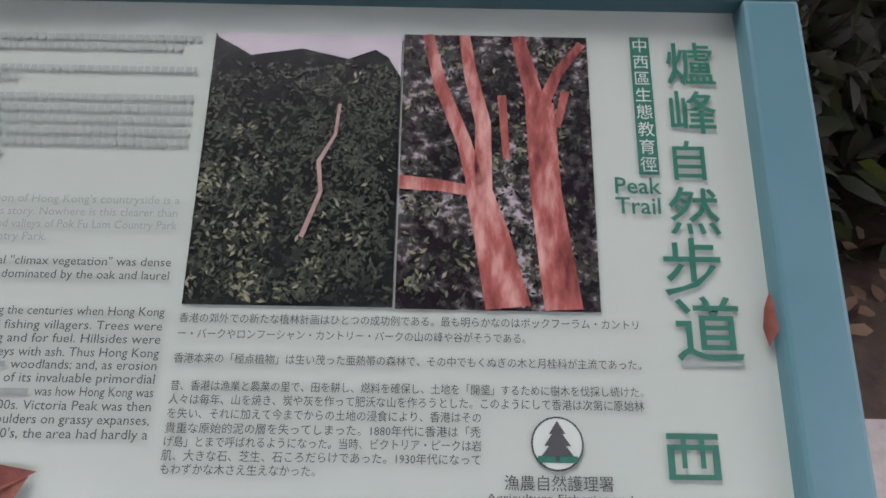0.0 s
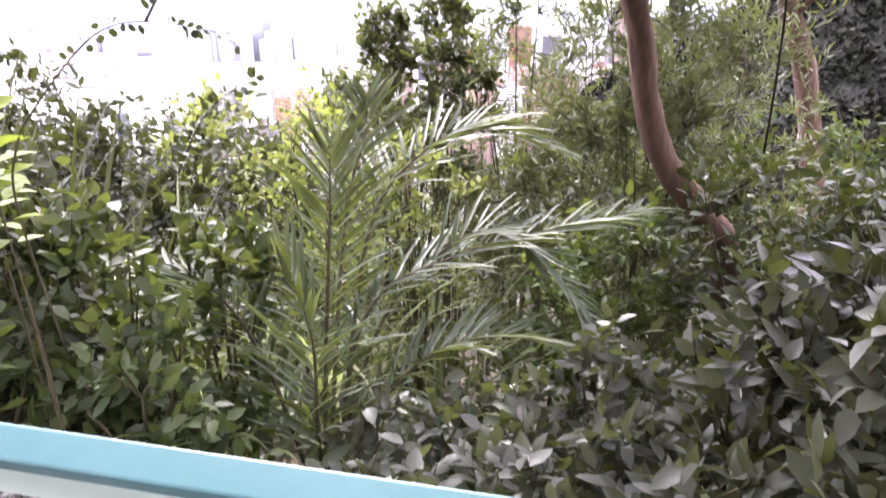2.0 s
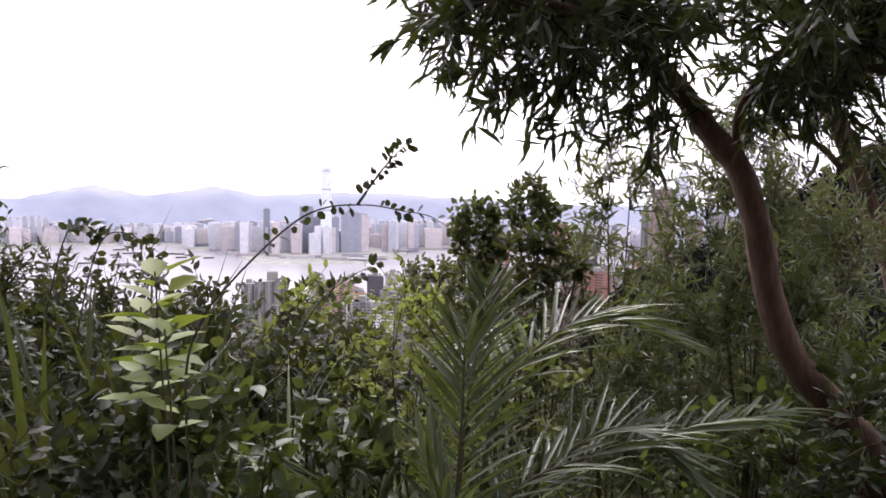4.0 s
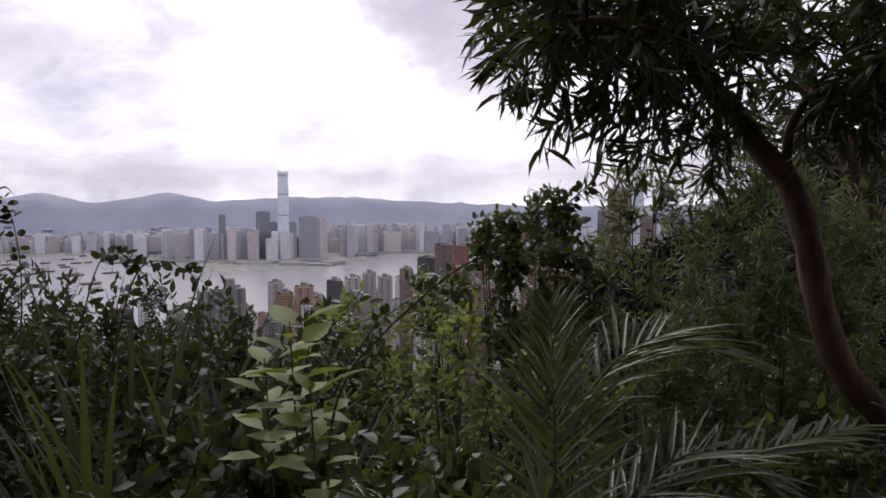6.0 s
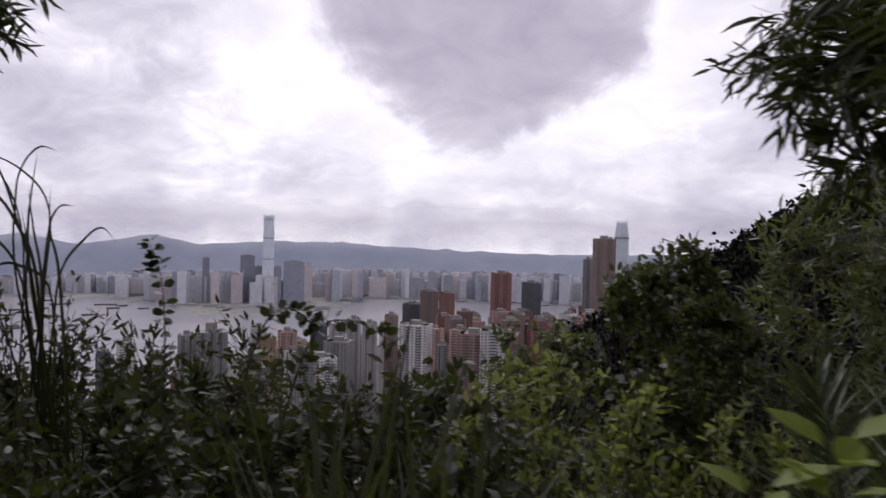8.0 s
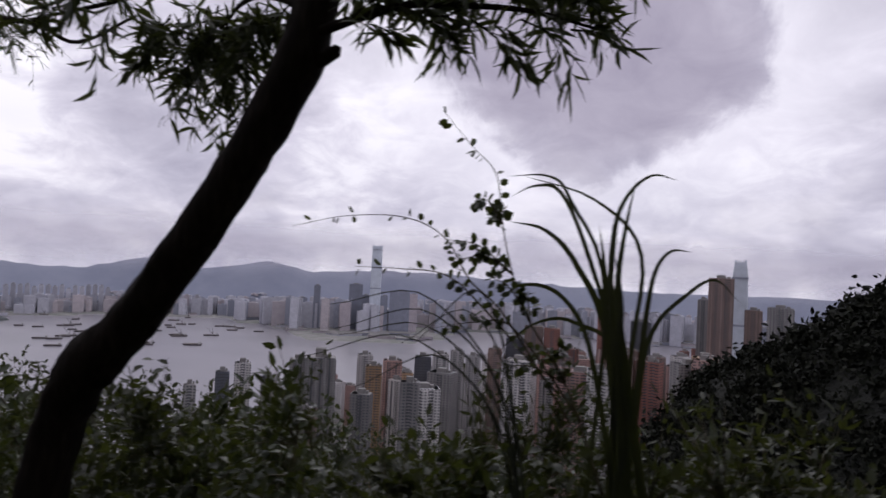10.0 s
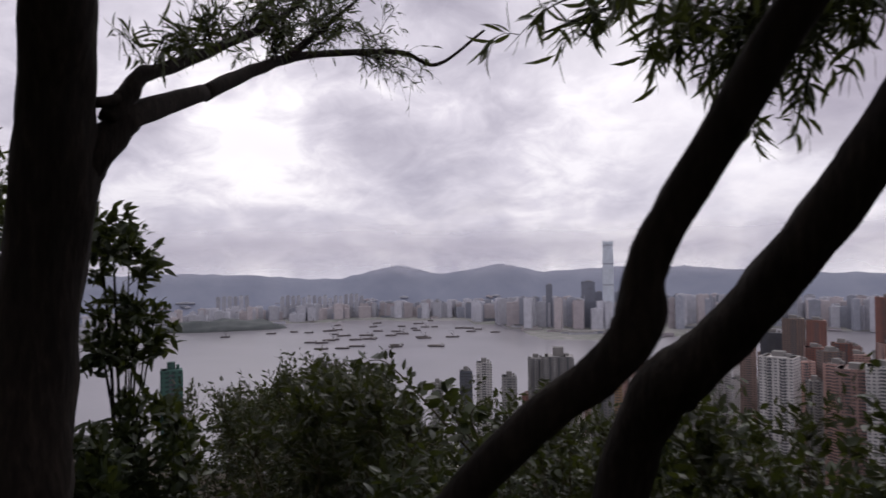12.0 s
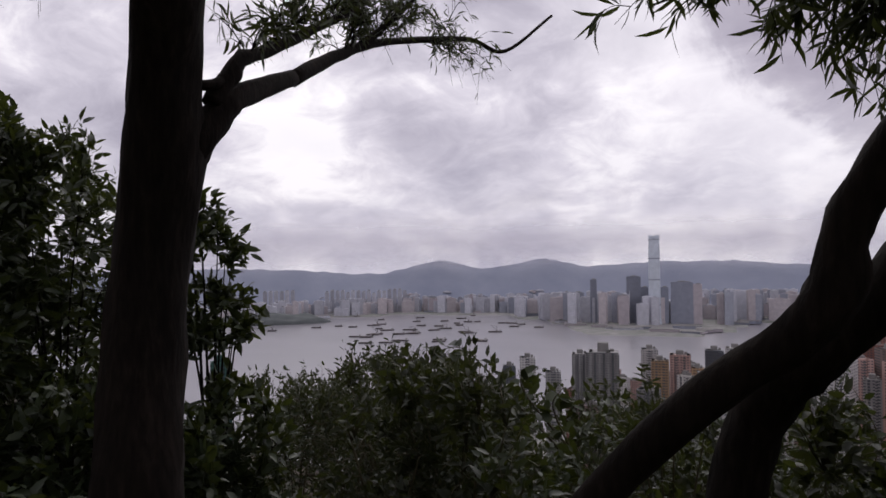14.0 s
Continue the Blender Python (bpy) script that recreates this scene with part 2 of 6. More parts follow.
CX, CY = -4.0, 0.0
RIDGE = [(-180, 30), (-90, 26), (-50, 15.5), (-35, 9.8), (-25, 5.8), (-20, 3.0), (-17.5, 1.2), (-14, -0.9), (-10.5, -3.3), (-6.5, -5.8), (-3.9, -7.3), (-1, -10), (3, -17)]
FAR_SHORE = [(-90, 3600), (5, 3600), (12, 3700), (16, 3750), (19, 3150), (24, 2900), (30, 2940), (32, 3450), (37, 3900), (45, 4150), (52, 3950), (56, 3650), (62, 3650), (90, 3700)]
NEAR_SHORE = [(-90, 1700), (8, 1700), (16, 1600), (24, 1450), (34, 1350), (42, 1150), (60, 950), (90, 950)]
SKYLINE = [(-90, -0.9), (-8, -0.95), (3, -1.2), (13, -0.8), (20, -0.45), (25, -0.5), (30, -0.85), (33.6, -0.1), (38.3, -1.0), (42.2, -0.2), (48, -1.4), (54.7, -0.85), (60.6, -0.7), (75, -1.0), (90, -1)]


def bank(y, x):
    """The trail's shelf, the bank that falls away outside it and the unseen slope behind it, steepened to block sky
    light.
    """
    if y > 1.0:
        return -0.42 * (y - 1.0)
    if y < -1.3:
        return 1.25 * min(-1.3 - y, 6) + 0.6 * max(0, -7.3 - y)
    return 0.0


def land(x, y):
    dx, dy = x - CX, y - CY
    r = math.hypot(dx, dy)
    near = bank(y, x) + (0.05 * noise.noise((x * 1.3, y * 1.3, 0)) if abs(y) < 40 and (y > 1.0 or y < -1.3) else 0)
    if r < 25:
        return near
    az = math.degrees(math.atan2(-dx, dy))
    if y < 0 and abs(az) > 90:
        far = 7.5 + 0.6 * min(-y, 250)
    else:
        far = knots(r, [(25, -9.5), (60, -35), (200, -110), (500, -215), (1000, -300), (1400, -342), (1600, -344)])
        shore = knots(az, NEAR_SHORE)
        if r > shore:
            far = -344 - 25 * min(1, (r - shore) / 60)
        beyond = knots(az, FAR_SHORE)
        if r > beyond - 40:
            far = -369 + 25.5 * min(1, (r - beyond + 40) / 40)
        if r > 4450:
            top = 1.6 + 4850 * math.tan(radians(knots(az, SKYLINE)))
            top += 14 * noise.noise((az * 0.9, 0.3, 2.0)) + 6 * noise.noise((az * 3.1, 1.3, 2.0))
            far = -343.5 + (top + 343.5) * min(1, (r - 4450) / 400) ** 0.8
    crest = 1.6 + 240 * math.tan(radians(knots(az, RIDGE)))
    if az < 3 and 25 < r < 900 and not (y < 0 and abs(az) > 90):
        swell = math.exp(-((r - 240) / 95.0) ** 2)
        far = max(far, far + (crest - far) * swell) if crest > far else far
        far += 2.2 * swell * noise.noise((x * 0.05, y * 0.05, 0))
    k = min(1, (r - 25) / 35)
    return near * (1 - k) + far * k if r < 60 else far


def build_ground():
    radii = [0.0]
    r = 0.45
    while r < 4960:
        radii.append(r)
        r *= 1.075 if r < 4000 else 1.02
    azs = []
    a = -180.0
    while a < 180:
        azs.append(a)
        a += 0.75 if -30 < a < 75 else 5.0
    verts, faces, slots = [(CX, CY, land(CX, CY))], [], []
    for r in radii[1:]:
        for a in azs:
            x, y = CX - r * math.sin(radians(a)), CY + r * math.cos(radians(a))
            verts.append((x, y, land(x, y)))
    n = len(azs)
    for j in range(n):
        faces.append((0, 1 + j, 1 + (j + 1) % n)), slots.append(0)
    for i in range(len(radii) - 2):
        for j in range(n):
            p, q = 1 + i * n + j, 1 + i * n + (j + 1) % n
            faces.append((p, p + n, q + n, q))
            r, a = radii[i + 1], azs[j]
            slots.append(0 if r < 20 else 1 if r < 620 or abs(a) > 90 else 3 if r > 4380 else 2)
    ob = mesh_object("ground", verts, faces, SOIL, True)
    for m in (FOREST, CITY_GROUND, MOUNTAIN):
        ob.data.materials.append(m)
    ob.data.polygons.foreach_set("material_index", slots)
    # normals point up
    ob.data.flip_normals() if ob.data.polygons[0].normal.z < 0 else None
    tagged(ob, "steep wooded hillside that falls to the city, with mountains across the harbour", "ground", kind="structure")


build_ground()


def build_water():
    m = bpy.data.materials.new("harbour_water")
    m.use_nodes = True
    g = Nodes(m.node_tree)
    b = m.node_tree.nodes["Principled BSDF"]
    geo = m.node_tree.nodes.new("ShaderNodeNewGeometry")
    col = g.ramp(g.noise(geo.outputs["Position"], 0.0025, 4.0), [(0.3, (0.17, 0.165, 0.185)), (0.7, (0.22, 0.21, 0.235))])
    g.link(col, b.inputs["Base Color"])
    b.inputs["Roughness"].default_value = 0.28
    bump = g.add("ShaderNodeBump", Strength=0.35, Distance=1.0)
    g.link(g.noise(geo.outputs["Position"], 0.06, 4.0), bump.inputs["Height"])
    g.link(bump.outputs[0], b.inputs["Normal"])
    bm = bmesh.new()
    bmesh.ops.create_grid(bm, x_segments=30, y_segments=30, size=4600, matrix=Matrix.Translation((-900, 3200, SEA)))
    bmesh.ops.delete(bm, geom=[v for v in bm.verts if math.hypot(v.co.x, v.co.y) > 4950 or v.co.y < 300], context="VERTS")
    tagged(part("water", bm, m), "grey rippled harbour water under an overcast sky", "water", kind="structure")


build_water()
bm = bmesh.new()
bmesh.ops.create_grid(bm, x_segments=40, y_segments=4, size=0.5, matrix=Matrix.LocRotScale((-5, -0.28, 0.012), None, (34, 1.7, 1)))
for v in bm.verts:
    v.co.z += 0.01 * noise.noise(v.co * 0.8)
bmesh.ops.solidify(bm, geom=bm.faces[:], thickness=0.06)
tagged(part("pavement", bm, PATH), "worn concrete footpath along the hillside", "path", kind="structure")


# ---- building blocks for plants ----
class Geo:
    """Gathers vertices and faces for one mesh."""

    def __init__(self):
        self.v, self.f, self.n = [], [], 0

    def add(self, verts, faces):
        self.v.append(np.asarray(verts, float))
        self.f.extend([tuple(int(i) + self.n for i in q) for q in faces])
        self.n += len(verts)

    def tube(self, pts, radii, sides=7, rough=0.0, seed=0.0):
        pts = [Vector(p) for p in pts]
        ring, verts, faces = Vector((1, 0, 0)), [], []
        for i, p in enumerate(pts):
            d = (pts[min(i + 1, len(pts) - 1)] - pts[max(i - 1, 0)]).normalized()
            a = (ring - d * ring.dot(d)).normalized()
            b = d.cross(a)
            for k in range(sides):
                w = 2 * math.pi * k / sides
                r = radii[i] * (1 + rough * noise.noise((3 * math.cos(w), 3 * math.sin(w), i * 0.35 + seed)))
                verts.append(p + (a * math.cos(w) + b * math.sin(w)) * r)
        for i in range(len(pts) - 1):
            for k in range(sides):
                q = i * sides
                faces.append((q + k, q + (k + 1) % sides, q + sides + (k + 1) % sides, q + sides + k))
        faces.append(tuple(range(sides))[::-1])
        faces.append(tuple((len(pts) - 1) * sides + k for k in range(sides)))
        self.add([tuple(v) for v in verts], faces)

    def leaves(self, pos, dirs, length, width, kind="broad", droop=0.1, flat=0.6):
        pos, dirs = np.asarray(pos, float).reshape(-1, 3), np.asarray(dirs, float).reshape(-1, 3)
        n = len(pos)
        dirs = dirs / (np.linalg.norm(dirs, axis=1, keepdims=True) + 1e-9)
        up = RNG.normal(size=(n, 3)) * (1 - flat) + np.array([0, 0, 1.0]) * flat
        up = up - dirs * (up * dirs).sum(1, keepdims=True)
        up /= np.linalg.norm(up, axis=1, keepdims=True) + 1e-9
        side = np.cross(dirs, up)
        tpl, faces = LEAF_SHAPES[kind]
        length = np.broadcast_to(np.asarray(length, float), n) * RNG.uniform(0.7, 1.25, n)
        width = np.broadcast_to(np.asarray(width, float), n) * RNG.uniform(0.75, 1.2, n)
        bend = RNG.uniform(0.3, 1.6, n) * droop
        v = (pos[:, None] + dirs[:, None] * (tpl[None, :, 0:1] * length[:, None, None])
             + side[:, None] * (tpl[None, :, 1:2] * width[:, None, None] + tpl[None, :, 3:4] * length[:, None, None])
             + up[:, None] * (tpl[None, :, 2:3] * width[:, None, None] - (tpl[None, :, 0:1] ** 2) * (bend * length)[:, None, None]))
        k = len(tpl)
        base = (np.arange(n) * k)[:, None]
        for f in faces:
            self.f.extend(map(tuple, (base + np.array(f)[None] + self.n).tolist()))
        self.v.append(v.reshape(-1, 3))
        self.n += n * k

    def blade(self, base, out, length, width, rise=1.0, arch=1.0, segs=9, twist=0.0, late=False):
        """A long arching grass blade with a fold along its middle."""
        out = Vector((out[0], out[1], 0)).normalized()
        side = Vector((-out.y, out.x, 0))
        verts, faces, p, ang = [], [], Vector(base), radians(88) * min(1.0, rise)
        for i in range(segs + 1):
            s = i / segs
            w = width * (1 - s ** 2.2) * (0.55 + 0.9 * min(1, s * 4)) * 0.6
            sd = side * math.cos(twist * s) + Vector((0, 0, 1)) * math.sin(twist * s)
            d = out * math.cos(ang) + Vector((0, 0, math.sin(ang)))
            nrm = sd.cross(d)
            verts += [p - sd * w + nrm * w * 0.35, p.copy(), p + sd * w + nrm * w * 0.35]
            p = p + d * (length / segs)
            ang -= arch * radians(165) / segs * ((0.05 + 4.2 * s ** 3.4) if late else (0.35 + 1.3 * s))
        for i in range(segs):
            q = i * 3
            faces += [(q, q + 1, q + 4, q + 3), (q + 1, q + 2, q + 5, q + 4)]
        self.add([tuple(v) for v in verts], faces)

    def object(self, name, material, parent=None, label="", smooth=True):
        ob = mesh_object(name, np.concatenate(self.v) if self.v else [], self.f, material, smooth)
        ob.parent = parent
        if label:
            ob["label"] = label
        return ob


RNG = np.random.default_rng(7)
DENSE = 2.3
FOLD = [(0, 4, 1), (0, 1, 5), (1, 4, 6, 2), (1, 2, 7, 5), (2, 6, 3), (2, 3, 7)]
LEAF_SHAPES = {
    # along, across (in widths), lift (in widths), sideways curve (in lengths)
    "broad": (np.array([(0, 0, 0, 0), (.34, 0, 0, 0), (.68, 0, 0, 0), (1, 0, 0, 0), (.30, .5, .13, 0), (.30, -.5, .13, 0), (.66, .42, .10, 0), (.66, -.42, .10, 0)]), FOLD),
    "round": (np.array([(0, 0, 0, 0), (.4, 0, 0, 0), (.75, 0, 0, 0), (1, 0, 0, 0), (.28, .52, .08, 0), (.28, -.52, .08, 0), (.74, .5, .08, 0), (.74, -.5, .08, 0)]), FOLD),
    "sickle": (np.array([(0, 0, 0, 0), (.32, 0, 0, .045), (.66, 0, 0, .03), (1, 0, 0, -.07), (.30, .5, .1, .045), (.30, -.5, .1, .045), (.66, .45, .1, .03), (.66, -.45, .1, .03)]), FOLD),
    "strap": (np.array([(0, 0, 0, 0), (.3, 0, 0, 0), (.7, 0, 0, 0), (1, 0, 0, 0), (.22, .5, .3, 0), (.22, -.5, .3, 0), (.66, .4, .3, 0), (.66, -.4, .3, 0)]), FOLD),
}


def smooth_line(pts, steps=5):
    """Catmull-Rom through a few bends."""
    p = [Vector(q) for q in pts]
    p = [p[0] * 2 - p[1]] + p + [p[-1] * 2 - p[-2]]
    out = []
    for i in range(1, len(p) - 2):
        for k in range(steps):
            t = k / steps
            out.append(0.5 * ((2 * p[i]) + (p[i + 1] - p[i - 1]) * t + (2 * p[i - 1] - 5 * p[i] + 4 * p[i + 1] - p[i + 2]) * t * t
                              + (3 * p[i] - p[i - 1] - 3 * p[i + 1] + p[i + 2]) * t ** 3))
    return out + [p[-2]]


def limb(name, pts, r0, r1, material, parent, sides=9, rough=0.22, knots_at=(), label=""):
    line = smooth_line(pts, 6)
    n = len(line) - 1
    radii = []
    for i, p in enumerate(line):
        r = r0 + (r1 - r0) * i / n
        for q, swell in knots_at:
            r *= 1 + swell * math.exp(-((p - Vector(q)).length / (r0 * 1.3)) ** 2)
        radii.append(r)
    g = Geo()
    g.tube(line, radii, sides, rough, seed=pts[0][0])
    return g.object(name, material, parent, label)


def jitter(v, s):
    return Vector(v) + Vector(RNG.normal(size=3) * s)


def spray(leaf, twig, start, to, count, length=0.1, width=0.014, kind="sickle", droop=0.15, side_twigs=5, fan=0.8):
    """A leafy twig: a thin stem with side twigs and alternate leaves."""
    start, to = Vector(start), Vector(to)
    run = to - start
    span = run.length
    mid = start + run * 0.5 + Vector((0, 0, 0.12 * span))
    line = smooth_line([start, mid, to], 5)
    twig.tube(line, [0.006 - 0.0045 * i / (len(line) - 1) for i in range(len(line))], 4)
    pos, dirs = [], []
    lines = [line]
    for k in range(side_twigs):
        a = line[int((0.2 + 0.75 * k / max(1, side_twigs)) * (len(line) - 1))]
        d = (run.normalized() * 0.7 + Vector(RNG.normal(size=3)) * 0.55)
        b = a + d.normalized() * span * RNG.uniform(0.25, 0.5)
        sub = smooth_line([a, (a + b) / 2 + Vector((0, 0, 0.05 * span)), b + Vector((0, 0, -0.06 * span))], 4)
        twig.tube(sub, [0.003 - 0.0018 * i / (len(sub) - 1) for i in range(len(sub))], 3)
        lines.append(sub)
    for _ in range(count):
        ln = lines[int(RNG.integers(len(lines)))]
        i = int(RNG.uniform(0.15, 1) * (len(ln) - 1))
        p = ln[i]
        d = (ln[min(i + 1, len(ln) - 1)] - ln[max(i - 1, 0)]).normalized()
        pos.append(jitter(p, 0.004))
        dirs.append(d * 0.65 + Vector(RNG.normal(size=3)) * fan * 0.6 + Vector((0, 0, -0.12)))
    leaf.leaves(pos, dirs, length, width, kind, droop, 0.3)


def shrub(name, at, size, count, material, label, leaf=0.06, ratio=0.42, kind="broad", stems=6, clusters=None, category="shrub", group="", flat=0.55, stem_mat=None, lean=(0, 0), crown=None):
    """A bush: stems from one foot, twigs, and leaf clusters crowded to its outside, uneven in outline."""
    x, y, top = at
    foot = Vector((x, y, land(x, y) - 0.05))
    ob = thing(name, foot, label, category, group)
    h = top - foot.z
    rx, ry = size
    st, lf = Geo(), Geo()
    count = int(count * DENSE)
    leaf *= 1.12
    clusters = int(clusters * 1.5) if clusters else max(14, int(count / 10))
    tips = []
    for _ in range(clusters):
        a, u = RNG.uniform(0, 2 * math.pi), RNG.uniform(-0.2, 1) if RNG.random() < 0.6 else RNG.uniform(-0.95, 0)
        r = RNG.uniform(0.4, 1.1) * math.sqrt(max(0.05, 1 - max(0, u) ** 2 * 0.85))
        lump = 1 + 0.30 * noise.noise((a * 1.4, u * 2, x + y))
        tips.append(Vector((rx * r * math.cos(a) * lump + lean[0] * h * (u + 1) / 2, ry * r * math.sin(a) * lump + lean[1] * h * (u + 1) / 2, h * (0.55 + 0.45 * u * lump) if crown is None else h - crown * (0.5 - 0.5 * u * lump))))
    mains = []
    for k in range(stems):
        a = 2 * math.pi * k / stems + RNG.uniform(-.4, .4)
        e = Vector((rx * 0.55 * math.cos(a), ry * 0.55 * math.sin(a), h * RNG.uniform(0.55, 0.85) if crown is None else h - crown * RNG.uniform(0.4, 0.9)))
        ln = smooth_line([(0.03 * math.cos(a), 0.03 * math.sin(a), 0), e * 0.5 + Vector((0, 0, h * 0.12)), e], 4)
        st.tube(ln, [0.012 - 0.008 * i / (len(ln) - 1) for i in range(len(ln))], 5)
        mains += ln[3:]
    per = max(3, int(count / clusters))
    pos, dirs = [], []
    for tpt in tips:
        near = min(mains, key=lambda q: (q - tpt).length)
        st.tube([near, (near + tpt) / 2 + Vector((0, 0, 0.02)), tpt], [0.004, 0.003, 0.0015], 3)
        axis = (tpt - near).normalized()
        for _ in range(per):
            s = RNG.uniform(0.35, 1.02)
            pos.append(near + (tpt - near) * s + Vector(RNG.normal(size=3)) * leaf * 0.25)
            dirs.append(axis * 0.5 + Vector(RNG.normal(size=3)) * 0.7 + Vector((0, 0, 0.12)))
    lf.leaves(pos, dirs, leaf, leaf * ratio, kind, 0.18, flat)
    st.object("stem", stem_mat or STEM, ob)
    lf.object("foliage", material, ob)["kind"] = "stuff"
    return ob


def grass_clump(at, count, length, width, label, spread=0.15, arch=1.0, group="", top=None, name="grass_clump", face=None, mat=None):
    x, y = at[0], at[1]
    foot = Vector((x, y, at[2] if len(at) > 2 else land(x, y) - 0.03))
    ob = thing(name, foot, label, "grass", group)
    g = Geo()
    for _ in range(count):
        a = RNG.uniform(0, 2 * math.pi) if face is None else face + RNG.normal() * 0.7
        r = spread * math.sqrt(RNG.random())
        g.blade((r * math.cos(a), r * math.sin(a), 0), (math.cos(a), math.sin(a)), length * RNG.uniform(0.55, 1.15), width * RNG.uniform(0.7, 1.2),
                RNG.uniform(0.82, 1.03), arch * RNG.uniform(0.5, 1.3), 8, RNG.uniform(-0.5, 0.5))
        if name != "grass_clump":
            g.object("leaf", mat or GRASS, ob)
            g = Geo()
    if name == "grass_clump":
        g.object("tuft", mat or GRASS, ob)["kind"] = "stuff"
    return ob


def vine(name, lines, leaf, label, material=None, per=26, thick=0.005):
    """Wiry arching shoots set with small round leaves."""
    foot = Vector(lines[0][0])
    ob = thing(name, foot, label, "climber")
    for ln in lines:
        sm = smooth_line([Vector(p) - foot for p in ln], 8)
        g = Geo()
        g.tube(sm, [thick * (1 - 0.8 * i / (len(sm) - 1)) for i in range(len(sm))], 5)
        shoot = g.object("shoot", STEM, ob)
        lf = Geo()
        pos, dirs = [], []
        for k in range(per):
            i = int(RNG.uniform(0.12, 1) * (len(sm) - 1))
            d = (sm[min(i + 1, len(sm) - 1)] - sm[max(0, i - 1)]).normalized()
            out = Vector(RNG.normal(size=3))
            out = (out - d * out.dot(d)).normalized()
            stalk = sm[i] + out * (thick * 0.5 + leaf * RNG.uniform(0.02, 0.22))
            pos.append(stalk), dirs.append(out + d * 0.5 + Vector((0, 0, -0.2)))
        lf.leaves(pos, dirs, leaf, leaf * 0.62, "round", 0.1, 0.3)
        leaves = lf.object("leaves", material or LEAF_DARK, shoot)
        leaves["kind"] = "stuff"
    return ob


def palm(at, fronds, label):
    """Young feather palm: each frond a ribbed stalk with two rows of narrow leaflets."""
    foot = Vector((at[0], at[1], land(at[0], at[1]) - 0.04))
    ob = thing("date_palm", foot, label, "palm")
    for pts, n, ll in fronds:
        line = smooth_line([Vector(p) - foot for p in pts], 7)
        m = len(line) - 1
        g = Geo()
        g.tube(line, [0.011 - 0.009 * i / m for i in range(m + 1)], 5)
        stalk = g.object("frond", STEM, ob)
        lf = Geo()
        pos, dirs, lens = [], [], []
        for k in range(n):
            s = 0.16 + 0.84 * k / (n - 1)
            q = s * m
            i = min(int(q), m - 1)
            p = line[i].lerp(line[i + 1], q - i)
            d = (line[i + 1] - line[i]).normalized()
            side = d.cross(Vector((0, 0, 1)))
            side = side.normalized() if side.length > 0.05 else Vector((1, 0, 0))
            nrm = side.cross(d).normalized()
            for sg in (-1, 1):
                pos.append(p + Vector(RNG.normal(size=3)) * 0.004)
                dirs.append(side * sg * (0.95 - 0.4 * s) + d * (0.55 + 0.55 * s) + nrm * RNG.uniform(0.05, 0.35) + Vector(RNG.normal(size=3)) * 0.07)
                lens.append(ll * (0.55 + 0.75 * math.sin(math.pi * min(1, 0.18 + s * 0.75))))
        lf.leaves(pos, dirs, np.array(lens), 0.021, "strap", 0.14, 0.75)
        lf.object("frond_blade", PALM_LEAF, stalk)["kind"] = "stuff"
    return ob


# ---- information board ----
TEAL = surface("teal_paint", [(0.0540, 0.1476, 0.1692), (0.0612, 0.1620, 0.1836), (0.0720, 0.1800, 0.2016)], 9, 0.42, 0.06, spec=0.5)
MINT = surface("mint_printed_panel", [(0.3528, 0.4284, 0.3636), (0.3744, 0.4464, 0.3852), (0.3960, 0.4644, 0.4068)], 3, 0.16, 0.0, coat=0.6)
INK = surface("dark_ink", [(0.0360, 0.0432, 0.0432), (0.0504, 0.0576, 0.0576)], 60, 0.5, 0)
INK_GREY = surface("worn_grey_ink", [(0.1800, 0.2304, 0.2016), (0.2376, 0.2952, 0.2592)], 120, 0.5, 0)
INK_GREEN = surface("green_ink", [(0.0130, 0.1080, 0.0720), (0.0216, 0.1440, 0.0972)], 60, 0.4, 0)
WHITE_INK = surface("pale_ink", [(0.3960, 0.4752, 0.4176), (0.4464, 0.5184, 0.4608)], 60, 0.4, 0)
PHOTO_WOOD = surface("print_of_dark_woodland", [(0.0058, 0.0062, 0.0079), (0.0110, 0.0135, 0.0135), (0.0240, 0.0290, 0.0250)], 70, 0.2, 0, detail=9, coat=0.5, contrast=0.085)
PHOTO_BARK = surface("print_of_red_bark", [(0.11, 0.032, 0.03), (0.29, 0.095, 0.08), (0.5, 0.29, 0.25)], 75, 0.2, 0, detail=7, coat=0.5, stretch=(1, 0.3, 1), contrast=0.12)
PHOTO_BACK = surface("print_of_shaded_wood", [(0.0072, 0.0058, 0.0079), (0.0180, 0.0144, 0.0187), (0.0504, 0.0504, 0.0446), (0.3456, 0.3168, 0.3312)], 95, 0.2, 0, detail=8, coat=0.5, contrast=0.11)
PHOTO_SKY = surface("print_of_pale_sky", [(0.3600, 0.3600, 0.3744), (0.4464, 0.4320, 0.4464)], 20, 0.2, 0, coat=0.5)
PHOTO_TRUNK = surface("print_of_bare_trunk", [(0.2448, 0.1584, 0.1440), (0.3960, 0.3024, 0.2736)], 90, 0.2, 0, coat=0.5)
POST = surface("galvanised_post", [(0.0576, 0.1368, 0.1764), (0.0684, 0.1620, 0.2088)], 12, 0.45, 0.08)

board = thing("information_board", pose(0.27, 0.55, 1.02, 20, 0, 0), "slanted trail information board in a teal painted metal frame", "sign")
W_IN, H_IN, BAR = 1.13, 0.485, 0.055


def bar(name, x0, y0, x1, y1):
    bm = bmesh.new()
    add_box(bm, x0, y0, -0.045, x1, y1, 0.02, 0.004)
    part(name, bm, TEAL, board)


